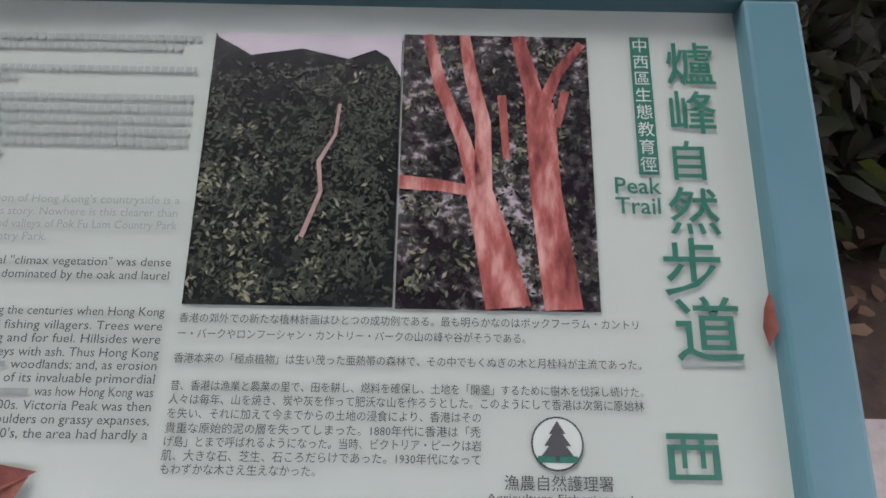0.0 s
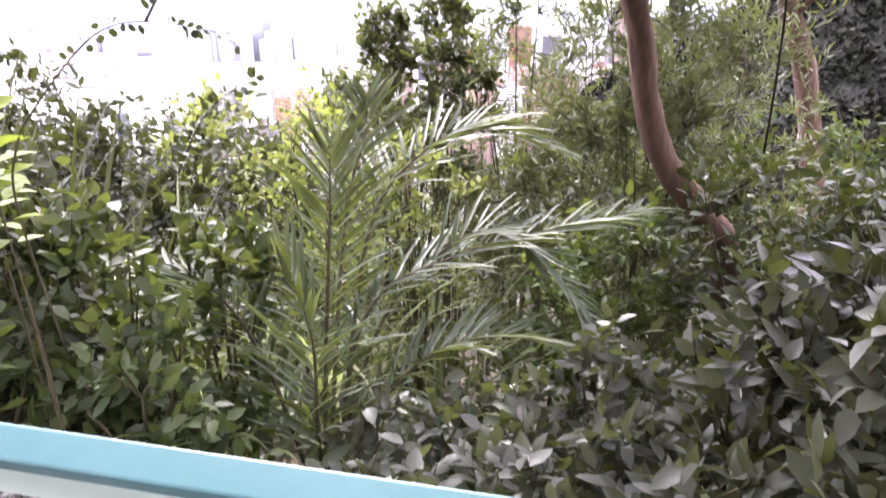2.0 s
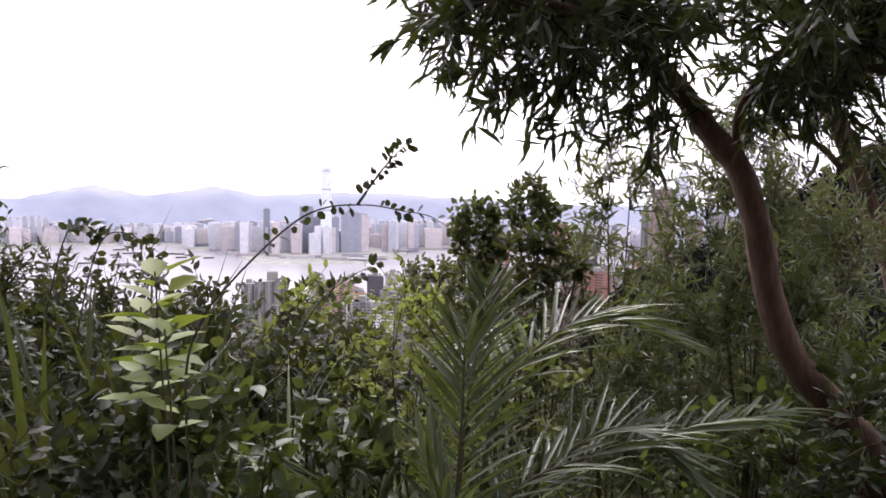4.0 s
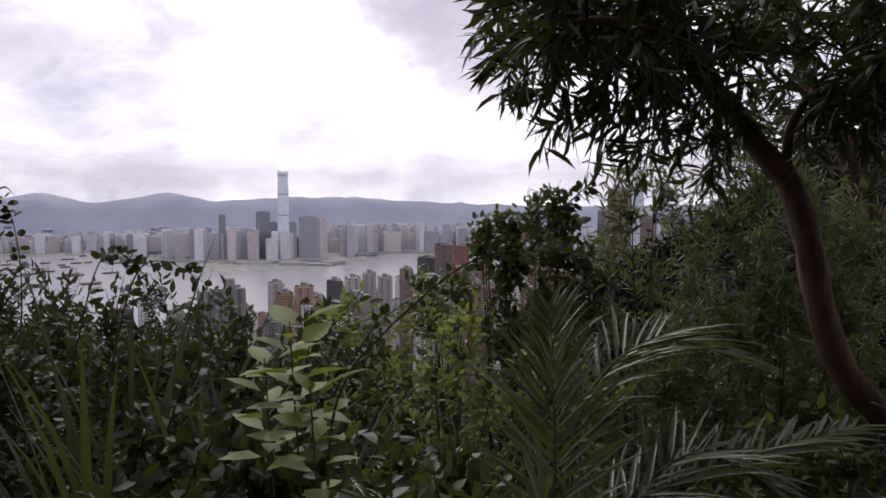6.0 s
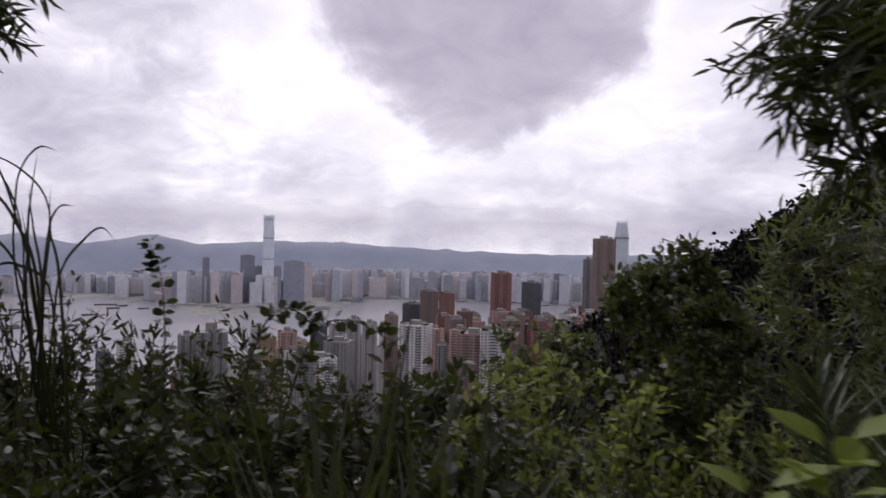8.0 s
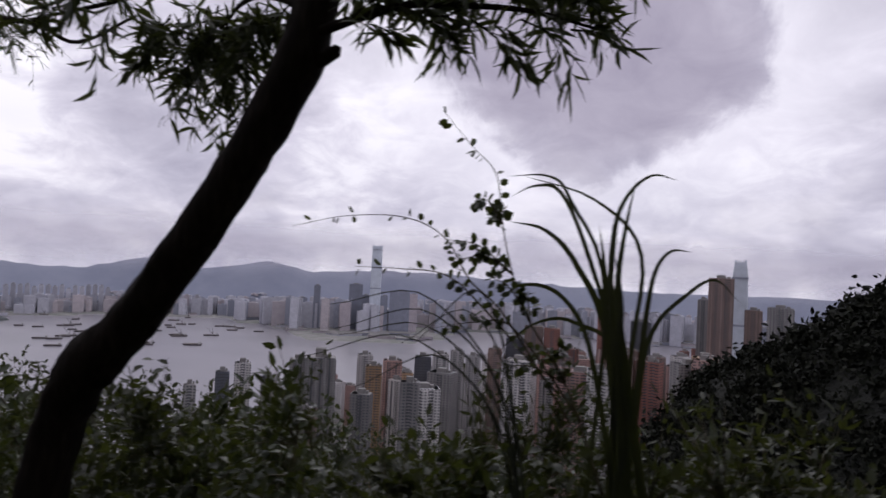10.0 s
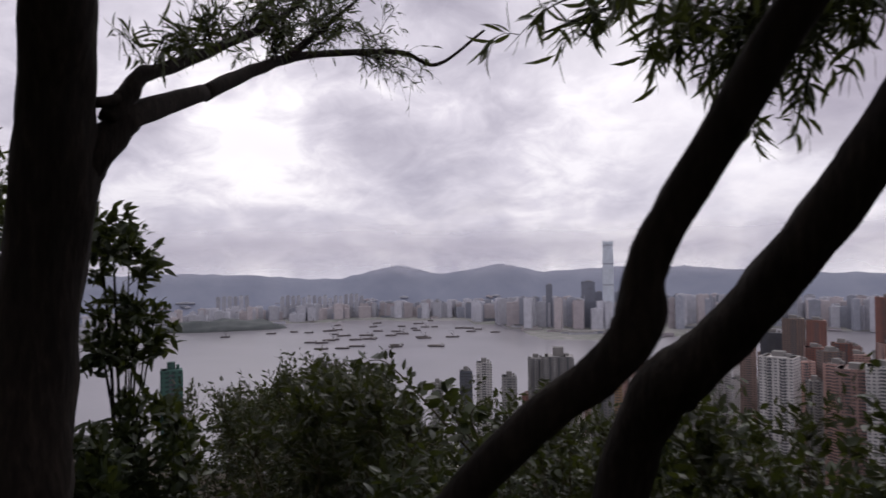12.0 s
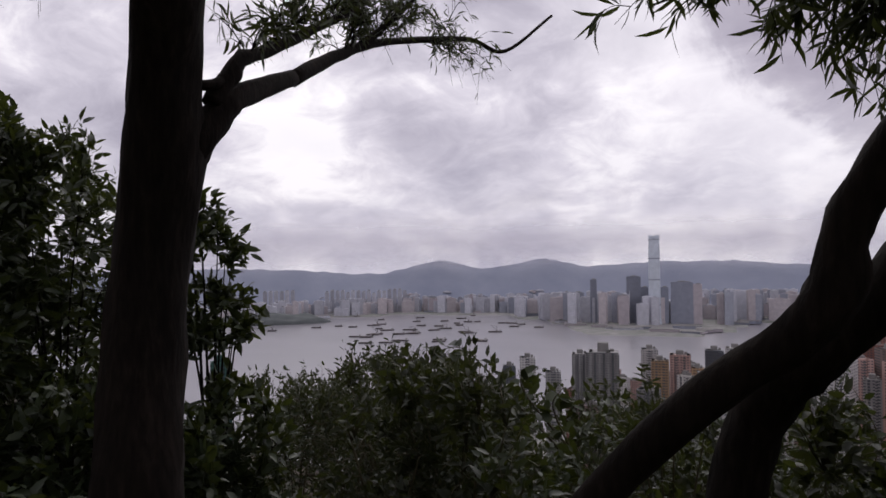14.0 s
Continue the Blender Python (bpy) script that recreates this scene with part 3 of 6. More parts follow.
bar("frame_bar", -W_IN - BAR, 0.0, 0.052, BAR - 0.006)
bar("frame_bar", -W_IN - BAR, -H_IN - BAR, 0.052, -H_IN)
bar("frame_bar", 0.0, -H_IN, 0.052, 0.0)
bar("frame_bar", -W_IN - BAR, -H_IN, -W_IN, 0.0)
bm = bmesh.new()
add_box(bm, -W_IN, -H_IN, -0.016, 0.0, 0.0, -0.001)
panel = part("printed_panel", bm, MINT, board, "pale mint green printed panel")
bm = bmesh.new()
add_box(bm, -W_IN - 0.02, -H_IN - 0.02, -0.043, 0.02, 0.02, -0.0165)
part("backing", bm, POST, board)
for px in (-0.12, -W_IN + 0.12):
    bm = bmesh.new()
    foot = board.matrix_basis.inverted() @ Vector((0.27 + px, 0.36, -0.08))
    head = board.matrix_basis.inverted() @ Vector((0.27 + px, 0.36, 0.93))
    g = Geo()
    g.tube([foot, head], [0.032, 0.032], 14)
    bm.free()
    g.object("post", POST, board)


def printed(name, outline, material, lift, label=""):
    """A flat printed shape with a trace of thickness."""
    bm = bmesh.new()
    f = bm.faces.new([bm.verts.new((x, y, lift)) for x, y in outline])
    if f.normal.z < 0 or (f.normal_update() or f.normal.z < 0):
        f.normal_flip()
    return part(name, bm, material, panel, label)


def rect(x0, y0, x1, y1):
    return [(x0, y0), (x1, y0), (x1, y1), (x0, y1)]


def stroke(pts, widths):
    left, right = [], []
    for i, p in enumerate(pts):
        a, b = Vector(pts[max(0, i - 1)]), Vector(pts[min(len(pts) - 1, i + 1)])
        d = (b - a).normalized()
        n = Vector((-d.y, d.x))
        q = Vector(p)
        left.append(tuple(q + n * widths[i] / 2)), right.append(tuple(q - n * widths[i] / 2))
    return left + right[::-1]


def lettering(text, x, y, size, material=None, width=None, align="LEFT", lift=0.0012, thick=0.0):
    cu = bpy.data.curves.new("lettering", "FONT")
    cu.body, cu.size, cu.align_x, cu.offset = text, size, align, thick
    cu.resolution_u = 2
    tmp = bpy.data.objects.new("lettering", cu)
    scene.collection.objects.link(tmp)
    me = bpy.data.meshes.new_from_object(tmp.evaluated_get(bpy.context.evaluated_depsgraph_get()))
    bpy.data.objects.remove(tmp)
    bpy.data.curves.remove(cu)
    me.materials.clear()
    me.materials.append(material or INK)
    xs = [v.co.x for v in me.vertices]
    k = width / (max(xs) - min(xs)) if width and xs else 1.0
    for v in me.vertices:
        v.co.x = x + v.co.x * k
        v.co.y += y
        v.co.z = lift
    me.name = "lettering"
    ob = new("lettering", me)
    ob.parent = panel
    return ob


def photo(x0, x1, y0, y1, back, label):
    ob = printed("photograph", rect(x0, y1, x1, y0), back, 0.0006, label)
    return lambda u, v: (x0 + u * (x1 - x0), y0 + v * (y1 - y0))


at1 = photo(-0.485, -0.3125, -0.033, -0.290, PHOTO_WOOD, "printed photograph of a wooded hillside")
printed("photo_sky", [at1(*q) for q in ((.0, .0), (1, .0), (1, .17), (.93, .09), (.86, .06), (.72, .10), (.47, .06), (.2, .09), (.1, .05), (.02, .02))][::-1], PHOTO_SKY, 0.0012)
printed("photo_trunk", stroke([at1(*q) for q in ((.69, .28), (.675, .40), (.60, .50), (.62, .61), (.54, .77))], [.003, .003, .0042, .0036, .0045]), PHOTO_TRUNK, 0.0018)
at2 = photo(-0.3105, -0.141, -0.031, -0.291, PHOTO_BACK, "printed photograph of red-barked tree trunks")
for pts, ws in (([(.55, 1), (.47, .75), (.40, .58)], [.038, .030, .022]), ([(.40, .6), (.33, .42), (.2, .2), (.13, 0)], [.016, .013, .012, .010]),
                ([(.43, .62), (.43, .35), (.36, .15), (.33, 0)], [.016, .014, .012, .010]), ([(.38, .6), (.2, .58), (0, .57)], [.010, .011, .013]),
                ([(.82, 1), (.75, .6), (.73, .27)], [.032, .027, .026]), ([(.73, .32), (.66, .12), (.62, 0)], [.018, .015, .013]),
                ([(.73, .3), (.83, .15), (.97, .03)], [.013, .010, .008]), ([(.53, .24), (.55, .48)], [.008, .006]), ([(.87, .22), (.82, .36)], [.008, .006])):
    printed("photo_trunk", [(min(max(x, -0.3105), -0.141), min(max(y, -0.291), -0.031)) for x, y in stroke([at2(*q) for q in pts], ws)], PHOTO_BARK, 0.0016 + 0.0002 * ws[0] * 100)


def print_leaves(name, at, clumps, size, tones, seed, top=0.0, box=(0.0, 1.0)):
    """Leafy clumps of a printed photograph: small flat flecks, lighter on the upper left of each clump."""
    r = np.random.default_rng(seed)
    lit = [([], []) for _ in tones]
    for _ in range(clumps):
        cu, cv = r.uniform(*box), r.uniform(top, 1.0)
        spread, bias = r.uniform(0.035, 0.085), r.normal() * 0.6
        for _ in range(26):
            u, v = cu + r.normal() * spread, cv + r.normal() * spread * 0.55
            if not (0.012 < u < 0.988 and top * 0.9 + 0.01 < v < 0.988):
                continue
            side = (cu - u) / spread * 0.3 + (cv - v) / (spread * 0.55) * 0.6 + r.normal() * 0.4 + bias
            k = 0 if side < 0.1 else 1 if side < 0.95 else 2
            verts, faces = lit[min(k, len(tones) - 1)]
            x, y = at(u, v)
            a, w = r.uniform(0, math.pi), size * r.uniform(0.5, 1.3)
            c, d = math.cos(a) * w, math.sin(a) * w
            n = len(verts)
            lift = 0.0009 + 0.0002 * k + 0.00001 * r.random()
            verts += [(x - c, y - d, lift), (x + d * .4, y - c * .4, lift), (x + c, y + d, lift), (x - d * .4, y + c * .4, lift)]
            faces.append((n, n + 1, n + 2, n + 3))
    for (verts, faces), tone in zip(lit, tones):
        if faces:
            ob = mesh_object(name, verts, faces, tone)
            ob.parent = panel
            ob["kind"] = "stuff"


PRINT_LEAF = [surface("print_of_" + n, st, 60, 0.25, 0, coat=0.5, island=0.7) for n, st in (
    ("shaded_leaves", [(0.006, 0.008, 0.0085), (0.013, 0.017, 0.015), (0.024, 0.03, 0.025)]),
    ("green_leaves", [(0.02, 0.027, 0.022), (0.042, 0.052, 0.039), (0.07, 0.08, 0.06)]),
    ("sunlit_leaves", [(0.08, 0.095, 0.06), (0.15, 0.165, 0.10), (0.26, 0.26, 0.19)]))]
print_leaves("printed_foliage", at1, 120, 0.0034, PRINT_LEAF[:2], 3, 0.12)
print_leaves("printed_foliage", at1, 34, 0.003, PRINT_LEAF, 4, 0.14, (0.05, 0.9))
print_leaves("printed_foliage", at1, 46, 0.0032, PRINT_LEAF, 5, 0.5, (0.02, 0.4))
print_leaves("printed_foliage", at1, 44, 0.003, PRINT_LEAF[1:2], 6, 0.14, (0.5, 0.98))
print_leaves("printed_foliage", at2, 60, 0.0034, PRINT_LEAF, 8, 0.02)
at3 = photo(-1.08, -0.752, -0.027, -0.27, PHOTO_BACK, "printed photograph of blossom and shaded wood")

# title column
printed("title_block", rect(-0.1010, -0.168, -0.0830, -0.0295), INK_GREEN, 0.0008)
for i, ch in enumerate("中西區生態教育徑"):
    lettering(ch, -0.0920, -0.0445 - 0.0171 * i, 0.0155, WHITE_INK, align="CENTER")
for ch, x, y, s in (("爐", -.0465, -.0745, .047), ("峰", -.0490, -.124, .046), ("自", -.0565, -.169, .040), ("然", -.0560, -.2185, .046), ("步", -.0620, -.2715, .054), ("道", -.0540, -.3255, .058)):
    lettering(ch, x, y, s, INK_GREEN, align="CENTER", thick=0.0004)
lettering("Peak", -0.0835, -0.1860, 0.0215, INK_GREEN, align="RIGHT", thick=0.0002)
lettering("Trail", -0.0835, -0.2045, 0.0215, INK_GREEN, align="RIGHT", thick=0.0002)
printed("web_line", rect(-0.079, -0.3335, -0.0275, -0.3300), INK_GREY, 0.0008)
for text, y, w in (("香港の郊外での新たな植林計画はひとつの成功例である。最も明らかなのはポックフーラム・カントリ", -.3045, .374),
                   ("ー・パークやロンフーシャン・カントリー・パークの山の峰や谷がそうである。", -.3172, .281),
                   ("香港本来の「極点植物」は生い茂った亜熱帯の森林で、その中でもくぬぎの木と月桂科が主流であった。", -.3370, .374),
                   ("昔、香港は漁業と農業の里で、田を耕し、燃料を確保し、土地を「開墾」するために樹木を伐採し続けた。", -.3585, .374),
                   ("人々は毎年、山を焼き、炭や灰を作って肥沃な山を作ろうとした。このようにして香港は次第に原始林", -.3692, .374),
                   ("を失い、それに加えて今までからの土地の浸食により、香港はその", -.3800, .245),
                   ("貴重な原始的泥の層を失ってしまった。1880年代に香港は「禿", -.3910, .245),
                   ("げ島」とまで呼ばれるようになった。当時、ビクトリア・ピークは岩", -.4012, .245),
                   ("肌、大きな石、芝生、石ころだらけであった。1930年代になって", -.4115, .245),
                   ("もわずかな木さえ生えなかった。", -.4215, .118)):
    lettering(text, -0.4855, y, 0.0088, INK, width=w)
for text, y in (("The reforestation of Hong Kong's countryside is a", -.2035), ("remarkable success story. Nowhere is this clearer than", -.2150), ("around the peaks and valleys of Pok Fu Lam Country Park", -.2262),
                ("original \"climax vegetation\" was dense", -.2585), ("dominated by the oak and laurel", -.2700), ("during the centuries when Hong Kong", -.3005), ("and fishing villagers. Trees were", -.3122),
                ("farming and for fuel. Hillsides were", -.3230), ("valleys with ash. Thus Hong Kong", -.3340), ("woodlands; and, as erosion", -.3440), ("much of its invaluable primordial", -.3545),
                ("was how Hong Kong was", -.3650), ("1800s. Victoria Peak was then", -.3757), ("boulders on grassy expanses,", -.3862), ("1930's, the area had hardly a", -.3970)):
    k = 0.00445 * len(text)
    lettering(text, -0.4975, y, 0.0105, INK_GREY if y > -.24 else INK, width=min(k, 0.226), align="RIGHT")
    if k < 0.21:
        printed("text_bar", rect(-0.724, y + 0.001, -0.503 - k, y + 0.0055), INK_GREY, 0.0008)
lettering("Lung Fu Shan Country Park.", -0.724, -.2375, 0.0105, INK_GREY, width=0.118)
for y, x0 in ((-.043, -.70), (-.053, -.72), (-.076, -.715), (-.086, -.715), (-.105, -.70), (-.1165, -.715), (-.1275, -.722), (-.139, -.722), (-.1495, -.722), (-.161, -.722)):
    x = x0
    end = -.50 if y not in (-.086, -.161, -.053) else (-.52 if y == -.053 else -.66)
    while x < end:
        w = RNG.uniform(0.006, 0.0085)
        printed("text_bar", rect(x, y, min(x + w - 0.0014, -0.4985), y + 0.0062), INK_GREY, 0.0008)
        x += w
# round badge with a conifer, and the square emblem
ring = [(-0.1805 + 0.0205 * math.cos(a * math.pi / 24), -0.3953 + 0.0205 * math.sin(a * math.pi / 24)) for a in range(48)]
printed("badge_rim", ring, INK, 0.0008)
printed("badge_field", [(-0.1805 + (x + 0.1805) * 0.93, -0.3953 + (y + 0.3953) * 0.93) for x, y in ring], WHITE_INK, 0.0011)
printed("badge_meadow", rect(-0.196, -0.4095, -0.165, -0.4045), INK_GREEN, 0.0014)
printed("badge_tree", [(-.1805, -.378), (-.174, -.388), (-.1765, -.388), (-.170, -.397), (-.174, -.397), (-.168, -.4045), (-.179, -.4045), (-.179, -.4085), (-.182, -.4085), (-.182, -.4045), (-.193, -.4045), (-.187, -.397), (-.191, -.397), (-.1845, -.388), (-.187, -.388)][::-1], INK, 0.0017)
lettering("漁農自然護理署", -0.2225, -.4290, 0.0122, INK, width=.0835)
lettering("Agriculture Fisheries and", -0.2355, -.4375, 0.0075, INK, width=.111)
for x0, y0, x1, y1 in ((-.0955, -.3905, -.055, -.3860), (-.0955, -.4205, -.0900, -.3975), (-.0605, -.4205, -.055, -.3975), (-.0955, -.4205, -.055, -.4165), (-.0955, -.3985, -.055, -.3945), (-.0845, -.4120, -.0805, -.3860), (-.0700, -.4120, -.0660, -.3860)):
    printed("emblem_stroke", rect(x0, y0, x1, y1), INK_GREEN, 0.0009 + 0.0003 * RNG.random())
# fallen leaves caught on the board
for i, (x, y, s, a) in enumerate(((-.665, -.437, .075, 10), (-.62, -.452, .05, 35), (-.008, -.318, .042, 82), (-.70, -.455, .06, -20))):
    g = Geo()
    g.leaves([(0, 0, 0)], [(1, 0, 0.05)], s, s * (0.26 if i == 2 else 0.42), "broad", 0.1, 0.95)
    lf = g.object("fallen_leaf", surface("russet_leaf", [(0.08, 0.02, 0.014), (0.15, 0.04, 0.025), (0.22, 0.09, 0.055)], 40, 0.7, 0.3) if i == 0 else bpy.data.materials["russet_leaf"])
    lf.matrix_basis = board.matrix_basis @ pose(x, y, 0.006, 0, 0, a)
    tagged(lf, "curled russet dead leaf lying on the information board", "leaf", "fallen leaves on the board")


# ---- trees ----
def crown(ob, tips, leaf, per, length, width, kind="sickle", droop=0.15, from_pts=(), bark=None, side_twigs=5, fan=0.8):
    """Leafy sprays that hang on a tree's limbs; each tip is (start, end)."""
    foot = ob.matrix_basis.translation
    tw, lf = Geo(), Geo()
    for a, b in tips:
        spray(lf, tw, Vector(a) - foot, Vector(b) - foot, per, length, width, kind, droop, side_twigs, fan)
    tw.object("twig_work", bark or BARK_DARK, ob)["kind"] = "stuff"
    lf.object("crown", leaf, ob)["kind"] = "stuff"


def rel(pts, foot):
    return [tuple(Vector(p) - Vector(foot)) for p in pts]


def acacia_front():
    """The S-shaped tree beside the board."""
    foot = (0.86, 3.34, land(0.86, 3.34) - 0.1)
    ob = thing("acacia_tree", foot, "slender S-curved tree with reddish bark and sickle leaves", "tree", "trees along the trail")
    trunk = [foot, (0.76, 3.36, 0.25), (0.6, 3.36, 0.54), (0.42, 3.36, 0.75), (0.31, 3.36, 0.98), (0.24, 3.36, 1.27), (0.19, 3.36, 1.47), (0.11, 3.36, 1.67), (-0.02, 3.36, 1.82), (-0.13, 3.36, 1.98), (-0.29, 3.35, 2.16), (-0.42, 3.3, 2.4), (-0.5, 3.2, 2.8)]
    limb("trunk", rel(trunk, foot), 0.072, 0.046, BARK_RED, ob, 12, 0.25)
    side = [[(0.11, 3.37, 1.67), (0.11, 3.35, 1.89), (0.18, 3.32, 2.05), (0.31, 3.27, 2.22), (0.55, 3.12, 2.52)],
            [(-0.23, 3.36, 2.07), (-0.50, 2.92, 2.22), (-0.73, 2.42, 2.19), (-0.89, 2.12, 2.12)],
            [(-0.39, 3.32, 2.31), (-0.55, 3.02, 2.47), (-0.75, 2.62, 2.57)],
            [(0.18, 3.32, 2.05), (0.45, 3.22, 2.07), (0.80, 3.07, 2.02), (1.15, 2.92, 2.07)],
            [(0.55, 3.12, 2.52), (0.95, 3.02, 2.67), (1.45, 2.92, 2.72)]]
    for s in side:
        limb("limb", rel(s, foot), 0.026, 0.009, BARK_RED, ob, 7, 0.2)
    tips = []
    for s in side:
        ln = smooth_line(s, 5)
        for _ in range(18):
            a = ln[int(RNG.uniform(0.3, 1) * (len(ln) - 1))]
            d = Vector((RNG.normal() * 0.7, RNG.normal() * 0.6 - 0.15, RNG.normal() * 0.45 - 0.05))
            tips.append((a, a + d.normalized() * RNG.uniform(0.28, 0.55)))
    # the thick upper crown, above the trunk's fork
    for k in range(34):
        a = Vector((RNG.uniform(-0.7, 0.9), RNG.uniform(2.7, 3.5), RNG.uniform(2.12, 2.6)))
        tips.append((a, a + Vector((RNG.normal() * .3, RNG.normal() * .25, RNG.uniform(-.25, .15)))))
    # low hanging twigs over the harbour
    for a, b in (((-1.00, 2.75, 2.23), (-1.16, 2.63, 1.96)), ((-0.88, 2.75, 2.11), (-1.04, 2.63, 1.84)), ((-0.74, 2.75, 2.07), (-0.90, 2.63, 1.80)), ((-0.61, 2.75, 2.04), (-0.77, 2.63, 1.77)), ((-0.84, 2.75, 2.29), (-1.00, 2.63, 2.02)), ((-1.07, 2.75, 2.41), (-1.23, 2.63, 2.14)), ((-0.65, 2.60, 2.20), (-0.80, 2.25, 1.78)), ((-0.55, 2.75, 2.20), (-0.60, 2.55, 1.68)), ((-0.85, 2.25, 2.15), (-1.05, 2.05, 1.88)),
                 ((-0.30, 3.25, 2.20), (-0.55, 2.95, 1.72)), ((-0.10, 3.35, 2.05), (-0.35, 3.15, 1.72)), ((-0.80, 2.35, 2.20), (-1.00, 2.15, 2.20)),
                 ((-0.50, 2.85, 2.20), (-0.70, 2.65, 1.75)), ((-0.20, 3.30, 2.10), (-0.45, 3.05, 1.66)), ((0.00, 3.35, 1.95), (-0.30, 3.15, 1.64)), ((-0.60, 2.75, 2.40), (-0.90, 2.45, 2.40)), ((-0.40, 3.05, 2.20), (-0.60, 2.85, 1.62)), ((-0.25, 3.15, 2.15), (-0.30, 2.95, 1.60))):
        tips.append((a, b))
    crown(ob, tips, LEAF_SICKLE, 58, 0.125, 0.018)
    # unseen light blockers over board and thicket, not grown from this tree's limbs
    shade_canopy(ob, (1.2, 0.3, 4.2), (2.2, 2.2, 0.8), 240)
    shade_canopy(ob, (1.9, 3.0, 4.9), (1.9, 2.0, 0.7), 260)
    shade_canopy(ob, (1.7, 1.7, 3.7), (1.7, 1.4, 0.45), 330)
    shade_canopy(ob, (0.3, -0.9, 3.9), (2.0, 1.1, 0.6), 240)
    shade_canopy(ob, (-0.3, -0.1, 3.2), (1.7, 1.1, 0.45), 420)
    shade_canopy(ob, (-1.2, 0.2, 3.7), (1.4, 1.1, 0.5), 260)
    shade_canopy(ob, (1.6, 4.2, 4.1), (1.6, 1.0, 0.5), 260)


def acacia_behind():
    foot = (2.3, 6.4, land(2.3, 6.4) - 0.1)
    ob = thing("acacia_tree", foot, "thin leaning tree with pinkish bark behind the thicket", "tree", "trees along the trail")
    limb("trunk", rel([foot, (2.12, 6.3, -0.3), (1.85, 6.26, 0.85), (1.64, 6.26, 1.36), (1.35, 6.26, 2.1), (1.05, 6.26, 2.6), (0.9, 6.26, 3.5)], foot), 0.11, 0.06, BARK_RED, ob, 10, 0.2)
    side = [[(1.38, 6.26, 1.77), (1.13, 6.16, 1.97), (0.73, 6.06, 2.07), (0.33, 5.96, 2.22)], [(1.18, 6.26, 2.32), (1.58, 6.06, 2.77), (2.08, 5.96, 3.12)], [(1.60, 6.26, 1.32), (2.08, 5.96, 1.92), (2.78, 5.76, 2.42)], [(0.88, 6.21, 2.92), (0.48, 5.96, 3.32), (-0.02, 5.76, 3.52)]]
    tips = []
    for s in side:
        limb("limb", rel(s, foot), 0.03, 0.01, BARK_RED, ob, 6, 0.2)
        ln = smooth_line(s, 5)
        for _ in range(16):
            a = ln[int(RNG.uniform(0.3, 1) * (len(ln) - 1))]
            tips.append((a, a + Vector(RNG.normal(size=3)).normalized() * RNG.uniform(0.3, 0.7)))
    crown(ob, tips, LEAF_SICKLE, 70, 0.115, 0.018)


def shade_canopy(ob, centre, radii, clusters, per=26, leaf=0.14):
    """An added leaf mass overhead, out of view, that blocks sky light from the trail."""
    foot = ob.matrix_basis.translation
    lf, tw = Geo(), Geo()
    pos, dirs = [], []
    c0 = Vector(centre) - foot
    for _ in range(clusters):
        d = Vector(RNG.normal(size=3)).normalized() * RNG.uniform(0.25, 1) ** 0.5
        c = c0 + Vector((d.x * radii[0], d.y * radii[1], d.z * radii[2]))
        root = c0 + (c - c0) * 0.35
        tw.tube([root, (root + c) / 2 + Vector((0, 0, 0.1)), c], [0.012, 0.008, 0.003], 4)
        for _ in range(per):
            pos.append(c + Vector(RNG.normal(size=3)) * 0.22)
            dirs.append(Vector(RNG.normal(size=3)) + Vector((0, 0, -0.3)))
    lf.leaves(pos, dirs, leaf, leaf * 0.3, "broad", 0.15, 0.4)
    tw.object("twig_work", BARK_DARK, ob)["kind"] = "stuff"
    # goes by the crowns' name, but is only the added light blocker
    lf.object("crown", LEAF_DARK, ob)["kind"] = "stuff"


